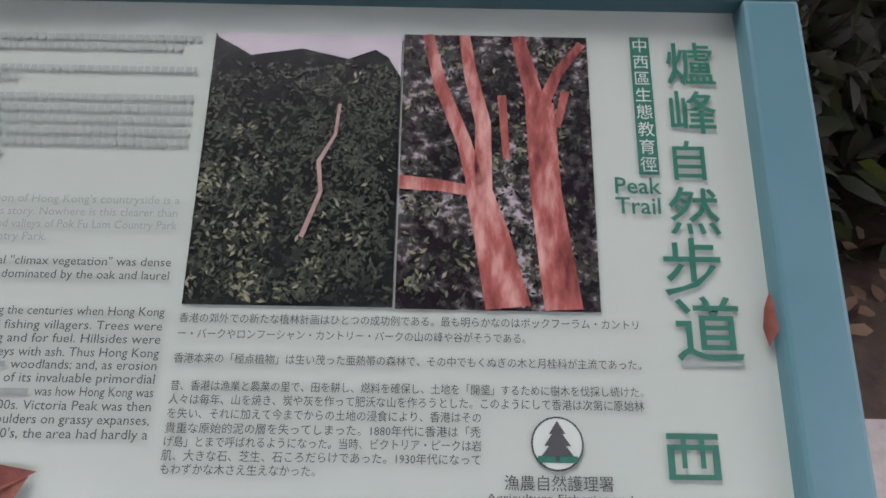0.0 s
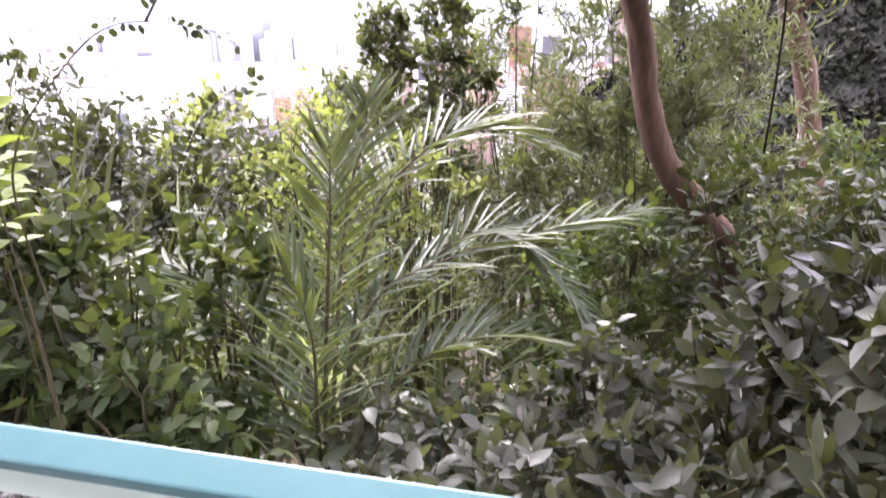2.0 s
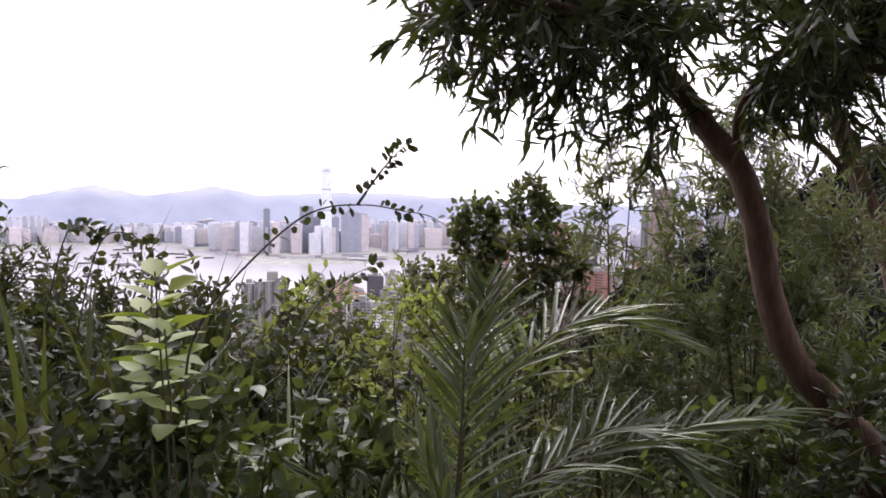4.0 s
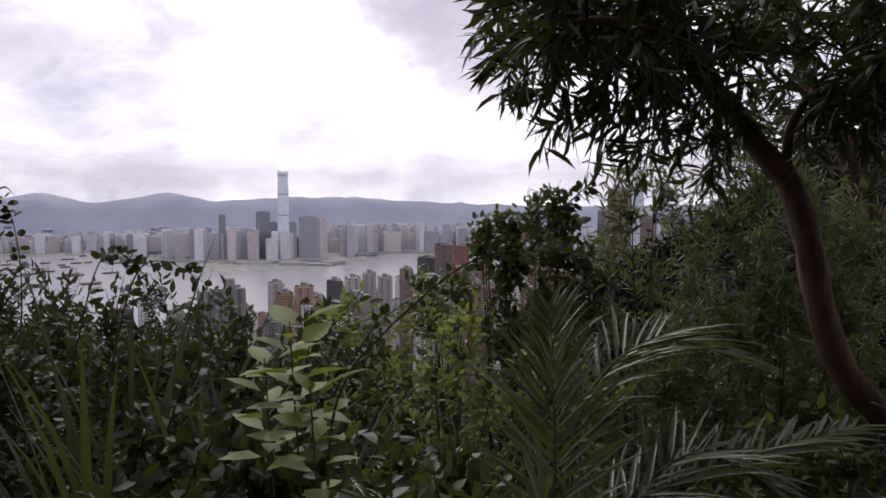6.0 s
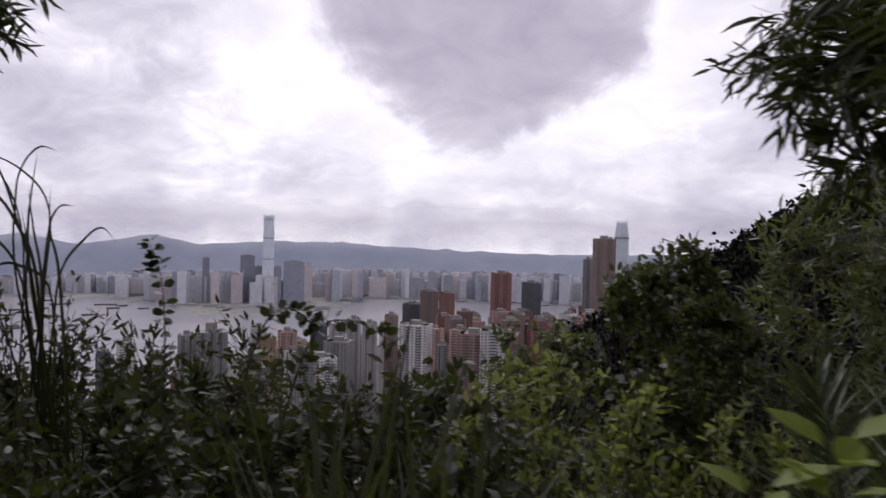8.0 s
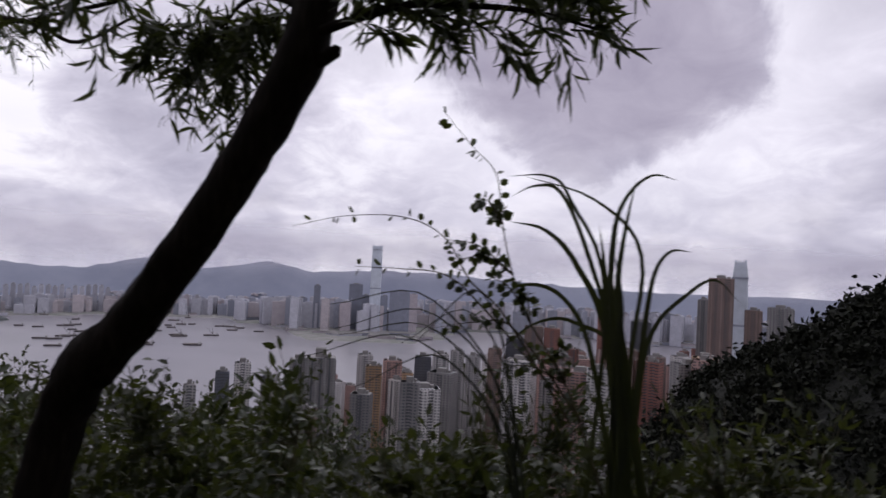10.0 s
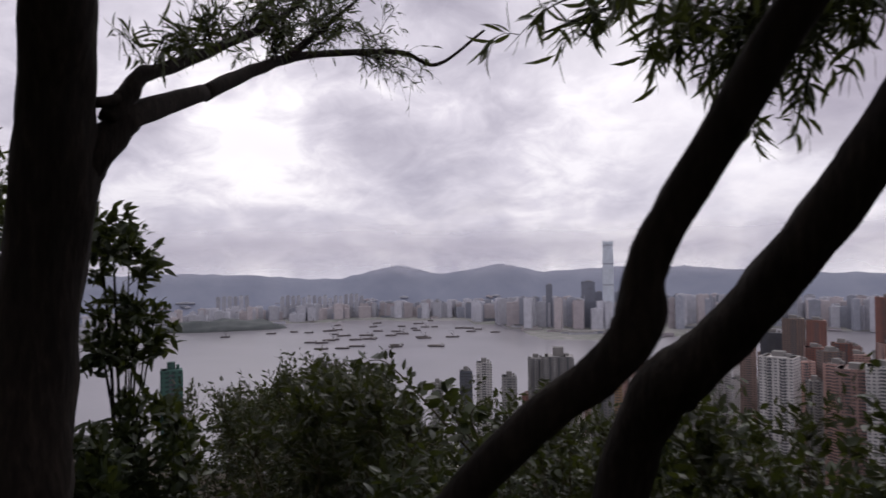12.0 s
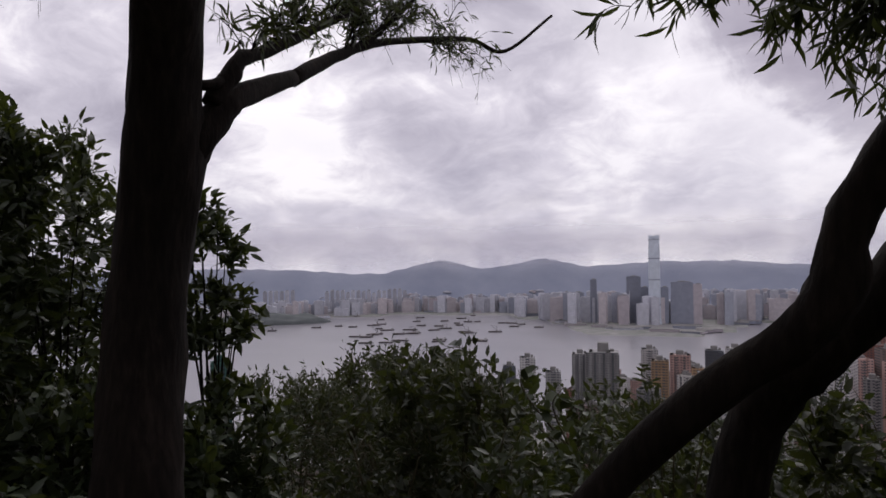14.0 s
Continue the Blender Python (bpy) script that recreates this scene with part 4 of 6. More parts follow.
def acacia_pair():
    """Two leaning trunks by the viewpoint, silhouette-dark through their bark colour."""
    foot = (-7.76, 1.62, land(-7.76, 1.62) - 0.1)
    a = thing("acacia_tree", foot, "dark leaning tree trunk with a kinked bend and narrow leaves", "tree", "trees along the trail")
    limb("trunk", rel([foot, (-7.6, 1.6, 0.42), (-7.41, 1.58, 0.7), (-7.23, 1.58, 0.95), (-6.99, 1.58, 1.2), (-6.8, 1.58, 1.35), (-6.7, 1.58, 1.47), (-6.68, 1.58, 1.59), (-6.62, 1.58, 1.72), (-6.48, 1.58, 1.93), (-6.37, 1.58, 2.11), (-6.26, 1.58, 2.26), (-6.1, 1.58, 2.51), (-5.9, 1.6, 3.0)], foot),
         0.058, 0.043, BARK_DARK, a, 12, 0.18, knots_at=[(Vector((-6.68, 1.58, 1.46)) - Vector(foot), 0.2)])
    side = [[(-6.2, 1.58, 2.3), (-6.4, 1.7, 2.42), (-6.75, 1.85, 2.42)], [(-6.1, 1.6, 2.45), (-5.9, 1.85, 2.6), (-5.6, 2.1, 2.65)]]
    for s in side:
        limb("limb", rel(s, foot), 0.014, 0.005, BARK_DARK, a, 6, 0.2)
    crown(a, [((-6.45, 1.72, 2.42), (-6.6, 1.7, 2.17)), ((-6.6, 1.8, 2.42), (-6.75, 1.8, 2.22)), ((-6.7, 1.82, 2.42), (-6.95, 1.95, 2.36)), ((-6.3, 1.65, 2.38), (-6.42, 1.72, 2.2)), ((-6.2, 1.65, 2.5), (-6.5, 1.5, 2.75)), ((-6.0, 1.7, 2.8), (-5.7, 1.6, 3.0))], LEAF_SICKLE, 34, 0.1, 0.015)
    shade_canopy(a, (-5.9, 0.4, 4.1), (2.2, 1.9, 0.75), 230)

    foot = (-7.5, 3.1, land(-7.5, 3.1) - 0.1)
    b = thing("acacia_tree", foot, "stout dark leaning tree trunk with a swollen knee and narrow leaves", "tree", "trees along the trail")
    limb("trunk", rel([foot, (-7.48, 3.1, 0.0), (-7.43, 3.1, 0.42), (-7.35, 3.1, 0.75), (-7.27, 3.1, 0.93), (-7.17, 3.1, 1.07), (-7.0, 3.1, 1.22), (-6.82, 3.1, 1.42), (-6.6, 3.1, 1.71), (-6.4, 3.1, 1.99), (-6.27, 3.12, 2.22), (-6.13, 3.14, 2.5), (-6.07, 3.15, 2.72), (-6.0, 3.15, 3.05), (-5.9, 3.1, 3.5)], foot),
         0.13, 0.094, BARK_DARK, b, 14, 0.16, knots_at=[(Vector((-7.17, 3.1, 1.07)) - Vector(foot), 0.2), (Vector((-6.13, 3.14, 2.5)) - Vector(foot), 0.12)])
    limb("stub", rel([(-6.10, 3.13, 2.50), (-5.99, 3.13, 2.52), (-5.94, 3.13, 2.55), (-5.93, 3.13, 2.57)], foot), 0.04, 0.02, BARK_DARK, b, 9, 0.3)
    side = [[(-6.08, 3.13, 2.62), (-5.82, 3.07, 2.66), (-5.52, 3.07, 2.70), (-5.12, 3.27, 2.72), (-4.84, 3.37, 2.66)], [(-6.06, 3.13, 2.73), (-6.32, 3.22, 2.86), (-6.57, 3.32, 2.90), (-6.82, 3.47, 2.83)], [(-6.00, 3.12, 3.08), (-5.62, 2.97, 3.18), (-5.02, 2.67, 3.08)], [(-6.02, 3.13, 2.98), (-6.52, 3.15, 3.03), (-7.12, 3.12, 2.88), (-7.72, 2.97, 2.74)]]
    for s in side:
        limb("limb", rel(s, foot), 0.026, 0.006, BARK_DARK, b, 7, 0.25)
    tips = []
    for k in range(14):
        x = -5.84 + 0.08 * k
        tips.append(((x, 3.02 + 0.03 * k, 2.93), (x + RNG.uniform(-.1, .25), 3.12 + 0.03 * k, RNG.uniform(2.7, 2.88))))
    for k in range(26):
        x = -6.40 - 0.72 * (k % 13) / 12
        z = 2.92 - 0.08 * RNG.random()
        tips.append(((x + 0.05, 3.37, z), (x - RNG.uniform(0.0, 0.18), RNG.uniform(3.32, 3.57), RNG.uniform(2.12, 2.62) + 0.25 * abs(x + 6.74))))
    for p, q in (((-5.73, 3.00, 2.61), (-5.58, 3.06, 2.52)), ((-5.53, 3.08, 2.65), (-5.33, 3.17, 2.50)), ((-5.33, 3.17, 2.66), (-5.09, 3.28, 2.39)), ((-5.14, 3.26, 2.68), (-4.87, 3.38, 2.47)), ((-4.94, 3.34, 2.65), (-4.70, 3.45, 2.57)), ((-5.43, 3.13, 2.66), (-5.14, 3.26, 2.76)), ((-5.63, 3.04, 2.64), (-5.43, 3.13, 2.84)), ((-5.82, 2.96, 2.58), (-5.63, 3.04, 2.74)), ((-5.04, 3.30, 2.67), (-4.85, 3.38, 2.79)), ((-5.58, 3.06, 2.64), (-5.29, 3.19, 2.61)), ((-5.73, 3.00, 2.61), (-5.48, 3.11, 2.73)),
                 ((-7.07, 3.07, 2.95), (-7.27, 3.05, 2.50)), ((-7.27, 3.02, 2.92), (-7.57, 2.90, 2.62)), ((-7.47, 2.92, 2.86), (-7.82, 2.77, 2.62)), ((-7.17, 3.05, 2.94), (-7.47, 2.97, 2.62)), ((-7.21, 3.02, 2.92), (-7.51, 2.90, 2.62)), ((-5.62, 2.87, 3.13), (-5.32, 2.67, 2.88)), ((-5.12, 2.72, 3.08), (-4.72, 2.57, 2.88))):
        tips.append((p, q))
    crown(b, tips, LEAF_SICKLE, 44, 0.14, 0.02)
    shade_canopy(b, (-4.2, 0.6, 4.3), (2.2, 1.8, 0.8), 230)
    shade_canopy(b, (-3.4, 1.6, 5.2), (1.3, 1.8, 0.7), 200)


def big_tree():
    """The thick upright tree at the end of the walk."""
    foot = (-9.5, 1.28, -0.15)
    ob = thing("camphor_tree", foot, "thick upright dark trunk with a forked side branch", "tree", "trees along the trail")
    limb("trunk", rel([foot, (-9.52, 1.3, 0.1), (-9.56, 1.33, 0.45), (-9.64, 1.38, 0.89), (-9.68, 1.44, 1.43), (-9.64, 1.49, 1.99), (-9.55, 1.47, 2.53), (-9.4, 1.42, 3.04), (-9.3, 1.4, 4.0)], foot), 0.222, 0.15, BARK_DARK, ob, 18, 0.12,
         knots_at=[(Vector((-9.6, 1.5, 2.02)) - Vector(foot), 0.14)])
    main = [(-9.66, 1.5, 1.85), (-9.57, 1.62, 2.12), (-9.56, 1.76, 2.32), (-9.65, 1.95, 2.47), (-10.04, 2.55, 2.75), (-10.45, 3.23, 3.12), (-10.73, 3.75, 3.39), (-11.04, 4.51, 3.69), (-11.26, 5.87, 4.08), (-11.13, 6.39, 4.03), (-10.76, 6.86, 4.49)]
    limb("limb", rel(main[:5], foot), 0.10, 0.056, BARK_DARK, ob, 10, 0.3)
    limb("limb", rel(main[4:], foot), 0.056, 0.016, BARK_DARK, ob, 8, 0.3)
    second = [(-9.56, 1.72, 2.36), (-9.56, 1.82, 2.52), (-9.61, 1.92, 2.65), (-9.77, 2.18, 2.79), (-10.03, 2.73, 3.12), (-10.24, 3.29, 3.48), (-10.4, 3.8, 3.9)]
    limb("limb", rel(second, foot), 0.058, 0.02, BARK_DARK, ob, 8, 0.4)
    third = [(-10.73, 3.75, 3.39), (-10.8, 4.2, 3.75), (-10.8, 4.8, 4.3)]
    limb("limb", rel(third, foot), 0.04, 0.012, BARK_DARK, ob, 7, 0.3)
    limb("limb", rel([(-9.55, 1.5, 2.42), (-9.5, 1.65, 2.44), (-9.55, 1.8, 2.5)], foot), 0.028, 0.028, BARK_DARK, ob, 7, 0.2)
    tips = []
    for ln, n, k in ((smooth_line(main[5:9], 5), 26, 1.0), (smooth_line(second[2:], 5), 30, .7), (smooth_line(third, 5), 16, .9)):
        for _ in range(n):
            a = ln[int(RNG.uniform(0.05, 1) * (len(ln) - 1))]
            tips.append((a, a + Vector((RNG.normal() * .6, RNG.normal() * .6, abs(RNG.normal()) * .6 + .1)).normalized() * RNG.uniform(0.3, 0.7) * k))
    for _ in range(8):
        a = Vector((-11.1, 4.9, 3.8))
        tips.append((a, a + Vector((0.15 + RNG.normal() * .2, 0.7 + RNG.normal() * .3, -0.12 + RNG.normal() * .12))))
    crown(ob, tips, LEAF_SICKLE, 30, 0.11, 0.016, side_twigs=9)
    # leaves high up, at the edge of view
    crown(ob, [((-9.7, 1.3, 3.3), (-10.6, .9, 2.95)), ((-9.8, 1.2, 3.5), (-10.8, .7, 3.15))], LEAF_SICKLE, 60, 0.1, 0.016)
    shade_canopy(ob, (-9.0, 0.2, 4.6), (2.3, 1.6, 0.8), 240)


acacia_front()
acacia_behind()
acacia_pair()
big_tree()

# ---- thicket round the board ----
palm((-0.92, 2.0), [([(-.9, 1.98, -.3), (-.87, 1.9, .1), (-.86, 1.88, .45), (-.92, 1.86, .72)], 24, .26),
                    ([(-.9, 2.0, -.3), (-.9, 2.1, .3), (-.9, 2.2, .75), (-.92, 2.3, 1.02)], 30, .26),
                    ([(-.9, 2.05, -.3), (-.95, 2.4, .4), (-.95, 2.6, .78), (-.93, 2.75, .96), (-.95, 2.85, 1.1)], 34, .24),
                    ([(-.88, 2.05, -.3), (-.8, 2.3, .35), (-.46, 2.5, .55), (-.09, 2.7, .62), (.27, 2.9, .66)], 36, .25),
                    ([(-.88, 2.1, -.3), (-.85, 2.5, .6), (-.7, 2.8, .88), (-.45, 2.95, .98), (-.15, 3.0, .9)], 34, .27),
                    ([(-.85, 2.0, -.3), (-.6, 2.1, .2), (-.3, 2.2, .35), (.05, 2.3, .3)], 28, .24),
                    ([(-.95, 2.0, -.3), (-1.1, 2.0, .25), (-1.3, 2.05, .5), (-1.5, 2.1, .55)], 26, .24),
                    ([(-.9, 2.1, -.3), (-.75, 2.4, .3), (-.4, 2.6, .62), (-.1, 2.55, .5), (.15, 2.45, .22)], 30, .24)],
     "young feather palm with arching grey-green fronds in the thicket")

PALE = "low shrub with drooping grey-green glossy leaves behind the board"
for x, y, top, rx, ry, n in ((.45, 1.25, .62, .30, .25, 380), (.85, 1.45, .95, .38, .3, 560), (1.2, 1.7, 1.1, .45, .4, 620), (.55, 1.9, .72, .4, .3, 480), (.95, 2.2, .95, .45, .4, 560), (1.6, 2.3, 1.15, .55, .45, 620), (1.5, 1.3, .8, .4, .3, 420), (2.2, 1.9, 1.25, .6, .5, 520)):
    # same shrub on both sides; right of .9 the leaf colour carries the shade
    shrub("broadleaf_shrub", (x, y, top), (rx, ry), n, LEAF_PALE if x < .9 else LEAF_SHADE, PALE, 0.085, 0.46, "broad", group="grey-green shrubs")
for x, y, top, n in ((-.45, 1.35, .40, 260), (-.1, 1.3, .46, 280), (.2, 1.55, .50, 300), (-.2, 1.75, .42, 260), (.15, 2.0, .5, 300), (-.5, 1.7, .33, 220)):
    shrub("broadleaf_shrub", (x, y, top), (.26, .24), n, LEAF_PALE if RNG.random() < .6 else LEAF_MID_SHADED, "low leafy ground cover shrub behind the board", 0.07, 0.48, "broad", group="ground cover shrubs")
MIXED = "dense leafy shrub on the bank beside the trail"
for x, y, top, rx, ry, n, mat in ((1.0, 2.55, .8, .4, .3, 620, LEAF_DARK), (.9, 3.0, .95, .6, .5, 900, LEAF_DARK), (1.7, 3.2, 1.15, .7, .6, 1000, LEAF_DARK), (2.6, 3.0, 1.3, .7, .6, 900, LEAF_DARK), (.2, 3.3, .62, .5, .4, 620, LEAF_MID), (1.3, 4.4, .95, .7, .6, 900, LEAF_MID), (2.4, 4.4, 1.3, .8, .6, 900, LEAF_DARK), (3.5, 4.0, 1.6, .9, .8, 900, LEAF_DARK), (3.6, 2.6, 1.6, .8, .7, 800, LEAF_DARK)):
    shrub("broadleaf_shrub", (x, y, top), (rx, ry), n, mat, MIXED, 0.06, 0.5, "broad", group="shrubs on the bank")
# saplings with narrow leaves between palm and tree
for x, y, top, rx in ((-.38, 4.4, 1.95, .45), (.1, 4.7, 2.1, .5), (.4, 4.5, 1.95, .5), (.8, 4.6, 1.7, .45), (-.1, 3.9, 1.1, .4), (.7, 4.9, 1.8, .5), (-.65, 5.0, 1.25, .5), (.45, 4.2, 1.3, .4), (1.3, 5.2, 1.7, .6)):
    shrub("acacia_sapling", (x, y, top), (rx, .4), 1350, LEAF_SHOOT, "bushy sapling with narrow grey-green leaves", 0.085, 0.16, "sickle", group="saplings", flat=.3, clusters=90)
# round-leaved shrub against the sky
for x, y, top, r, n in ((-1.36, 4.63, 1.5, .2, 330), (-1.02, 4.95, 1.64, .24, 380), (-1.2, 4.6, 1.26, .32, 430), (-.88, 4.75, 1.32, .28, 340), (-1.1, 4.4, .9, .42, 560), (-2.05, 6.2, .95, .4, 420), (-1.75, 4.9, .98, .22, 200)):
    shrub("round_leaf_shrub", (x, y, top), (r, r * .9), n, LEAF_OLIVE, "olive shrub with rounded leaves standing against the sky", 0.05, 0.55, "round", group="round-leaved shrubs", clusters=max(40, n // 12), crown=.5 if n < 420 else .7)


def seedling(x, y, top, n, leaf, label):
    foot = Vector((x, y, land(x, y) - 0.03))
    ob = thing("tree_seedling", foot, label, "seedling", "bright seedlings")
    h = top - foot.z
    st, lf = Geo(), Geo()
    ln = smooth_line([(0, 0, 0), (.02, .01, h * .5), (-.01, 0, h)], 6)
    st.tube(ln, [.005 - .003 * i / (len(ln) - 1) for i in range(len(ln))], 6)
    pos, dirs = [], []
    for k in range(n):
        s = 1 - 0.19 * (k / n)
        a = 2.4 * k
        p = Vector((0.02 * math.cos(a), 0.02 * math.sin(a), h * s))
        pos.append(p), dirs.append((math.cos(a), math.sin(a), 0.55 - 0.5 * k / n))
    lf.leaves(pos, dirs, leaf, leaf * .5, "broad", .12, .85)
    st.object("stem", STEM, ob)
    lf.object("leaves", LEAF_BRIGHT, ob)["kind"] = "stuff"


for x, y, top, n, lf in ((-1.45, 1.36, 1.32, 18, .105), (-1.38, 1.30, 1.2, 12, .09), (-1.54, 1.42, 1.22, 14, .095)):
    seedling(x, y, top, n, lf, "upright seedling with large bright yellow-green leaves")
for x, y, top, n in ((-1.55, 1.7, .98, 420), (-1.85, 1.7, .98, 420), (-2.1, 2.1, .98, 400), (-1.3, 2.1, .78, 300), (-1.3, 1.55, .7, 300), (-1.75, 1.4, .68, 300), (-2.15, 1.6, .78, 320)):
    # shade is in the leaf colour here, deeper left of -1.8
    shrub("broadleaf_shrub", (x, y, top), (.28, .26), n, LEAF_MID_SHADED if x > -1.8 else LEAF_DULL, "fresh green leafy shrub beside the trail", 0.065, 0.5, "broad", group="fresh green shrubs")
for x, y, top, rx, n in ((-1.5, 3.5, 1.02, .4, 420), (-2.1, 3.4, 1.05, .42, 440), (-.9, 3.7, .9, .4, 400), (-1.8, 4.4, 1.0, .5, 460), (-1.2, 4.3, .85, .4, 380)):
    shrub("yellowish_shrub", (x, y, top), (rx, rx * .9), n, LEAF_FRESH, "yellowish-green bush in the thicket, lightened in colour for backlight", 0.055, 0.45, "broad", group="yellowish bushes")
# grasses
for x, y, n, ln in ((-1.5, 2.1, 26, 1.35), (-1.15, 1.85, 18, 1.05), (-1.9, 2.4, 26, 1.4), (-1.25, 2.9, 26, 1.5), (-1.7, 3.1, 28, 1.6), (-2.2, 3.0, 28, 1.6), (-.7, 3.4, 22, 1.4), (-2.7, 2.6, 26, 1.5), (-2.9, 3.3, 26, 1.7), (-1.4, 3.8, 30, 1.6), (-2.0, 4.0, 30, 1.7), (-2.6, 4.2, 30, 1.7), (-3.3, 2.3, 24, 1.3), (-3.6, 3.0, 26, 1.6), (-2.2, 1.6, 18, 1.0), (-2.7, 1.75, 20, 1.05), (-3.2, 1.6, 18, .9)):
    grass_clump((x, y), n if x > -1.95 else int(n * .7), ln if x > -1.95 else ln * .8, 0.02, "tall arching pale green grass beside the trail" if x > -1.95 else "arching grass beside the trail, darkened in colour for shade", .16, .95, "grass clumps", mat=GRASS if x > -1.95 else GRASS_SHADED)
for x, y, n, ln in ((-2.4, 2.05, 26, 1.75), (-2.15, 2.15, 30, 1.65), (-1.98, 2.2, 24, 1.6), (-2.6, 2.1, 20, 1.6)):
    grass_clump((x, y), n, ln, 0.028, "stiff upright sword-shaped leaves beside the trail", .14, .25, "sword-leaved plants", name="sword_leaf_plant", mat=GRASS_SHADED)
vine("climbing_vine", [[(-1.4, 1.42, .6), (-1.36, 1.33, 1.05), (-1.32, 1.33, 1.21), (-1.24, 1.33, 1.31), (-1.11, 1.33, 1.43), (-1.02, 1.33, 1.48), (-.92, 1.33, 1.49), (-.84, 1.33, 1.48), (-.78, 1.33, 1.47), (-.73, 1.33, 1.44)], [(-.94, 1.33, 1.49), (-.88, 1.33, 1.57), (-.82, 1.33, 1.63)]], .021, "wiry climbing shoot with small round leaves arching over the thicket", LEAF_DULL, 44, .0035)
vine("climbing_vine", [[(-3.3, 2.5, .5), (-3.32, 2.6, 1.1), (-3.34, 2.6, 1.43), (-3.4, 2.6, 1.58)], [(-2.9, 2.6, .7), (-2.75, 2.6, 1.2), (-2.6, 2.6, 1.3), (-2.38, 2.6, 1.2)], [(-3.1, 2.6, .7), (-2.95, 2.6, 1.2), (-2.85, 2.6, 1.33), (-2.7, 2.6, 1.28)], [(-1.95, 2.8, .6), (-1.75, 2.8, .95), (-1.6, 2.8, 1.1), (-1.42, 2.8, 1.2)]], .045, "tangle of climbing shoots with small leaves above the thicket", LEAF_DARK, 56)
# thin hanging liana
limb("liana", [(.97, 3.82, .75), (.96, 3.82, 1.2), (.93, 3.82, 1.6), (.84, 3.82, 2.05), (.76, 3.82, 2.5)], .007, .006, BARK_DARK, None, 6, .2)
tagged(bpy.data.objects["liana"], "thin dark liana hanging from the tree", "liana")

# ---- thicket further along ----
ALONG = "dark leafy bush on the slope below the trail"
step = 0
for row, (y0, top0, lo, hi, gap) in enumerate(((1.65, .42, -6.2, -1.9, .42), (2.3, .72, -8.6, -2.4, .48), (3.1, .92, -9.4, -2.2, .55), (4.1, .72, -10.6, -2.4, .7), (5.4, .42, -13, -2.0, .95), (7.2, -.15, -16, -1.5, 1.25), (9.5, -1.0, -19, 0, 1.7), (12.5, -2.3, -24, 1.5, 2.3))):
    x = hi
    while x > lo:
        step += 1
        xx, yy = x + RNG.normal() * gap * .2, y0 + RNG.normal() * .18 * (1 + row * .3)
        top = top0 + RNG.normal() * (.07 + .03 * row)
        if row == 1 and xx < -6.2:
            top -= .22
        if row < 3 and -8.2 < xx < -6.5 and yy < 3.2:
            top -= .4
        # left of -2.6 the darker leaf replaces the mid one to paint in shade
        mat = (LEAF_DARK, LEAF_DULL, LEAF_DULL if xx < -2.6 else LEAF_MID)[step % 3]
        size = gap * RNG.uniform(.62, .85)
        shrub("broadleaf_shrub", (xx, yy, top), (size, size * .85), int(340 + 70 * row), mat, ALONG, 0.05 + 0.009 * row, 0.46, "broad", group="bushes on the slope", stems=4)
        x -= gap
# wiry vine and grass at the viewpoint
main_shoot = [(-4.74, 3.52, 0.67), (-4.92, 3.52, 1.13), (-5.09, 3.52, 1.39), (-5.18, 3.52, 1.6), (-5.24, 3.52, 1.83), (-5.28, 3.52, 2.06), (-5.4, 3.52, 2.19), (-5.56, 3.52, 2.37)]
shoots = [main_shoot,
          [(-4.9, 3.52, 0.97), (-5.21, 3.52, 1.41), (-5.38, 3.52, 1.56), (-5.52, 3.52, 1.76), (-5.73, 3.52, 1.85), (-6.04, 3.52, 1.85), (-6.35, 3.52, 1.79)],
          [(-4.95, 3.52, 1.08), (-5.31, 3.54, 1.43), (-5.5, 3.52, 1.58), (-5.75, 3.52, 1.6), (-5.98, 3.52, 1.6)],
          [(-4.84, 3.52, 0.97), (-5.16, 3.52, 1.35), (-5.34, 3.52, 1.37), (-5.54, 3.52, 1.33)]]
for k in range(9):
    p = Vector(main_shoot[1 + k % 4])
    d = Vector((RNG.uniform(-.42, -.02), RNG.uniform(-.15, .15), RNG.uniform(.02, .2)))
    shoots.append([p, p + d * .5 + Vector((0, 0, .05)), p + d])
vine("climbing_vine", shoots, .045, "wiry climbing vine with small round leaves against the sky", LEAF_DARK, 30, .006)
bend = thing("grass_clump", (-4.66, 3.55, land(-4.66, 3.55) - .03), "tall grass with bent-over blades beside the vine, coloured as a silhouette", "grass", "grass clumps")
foot = bend.matrix_basis.translation
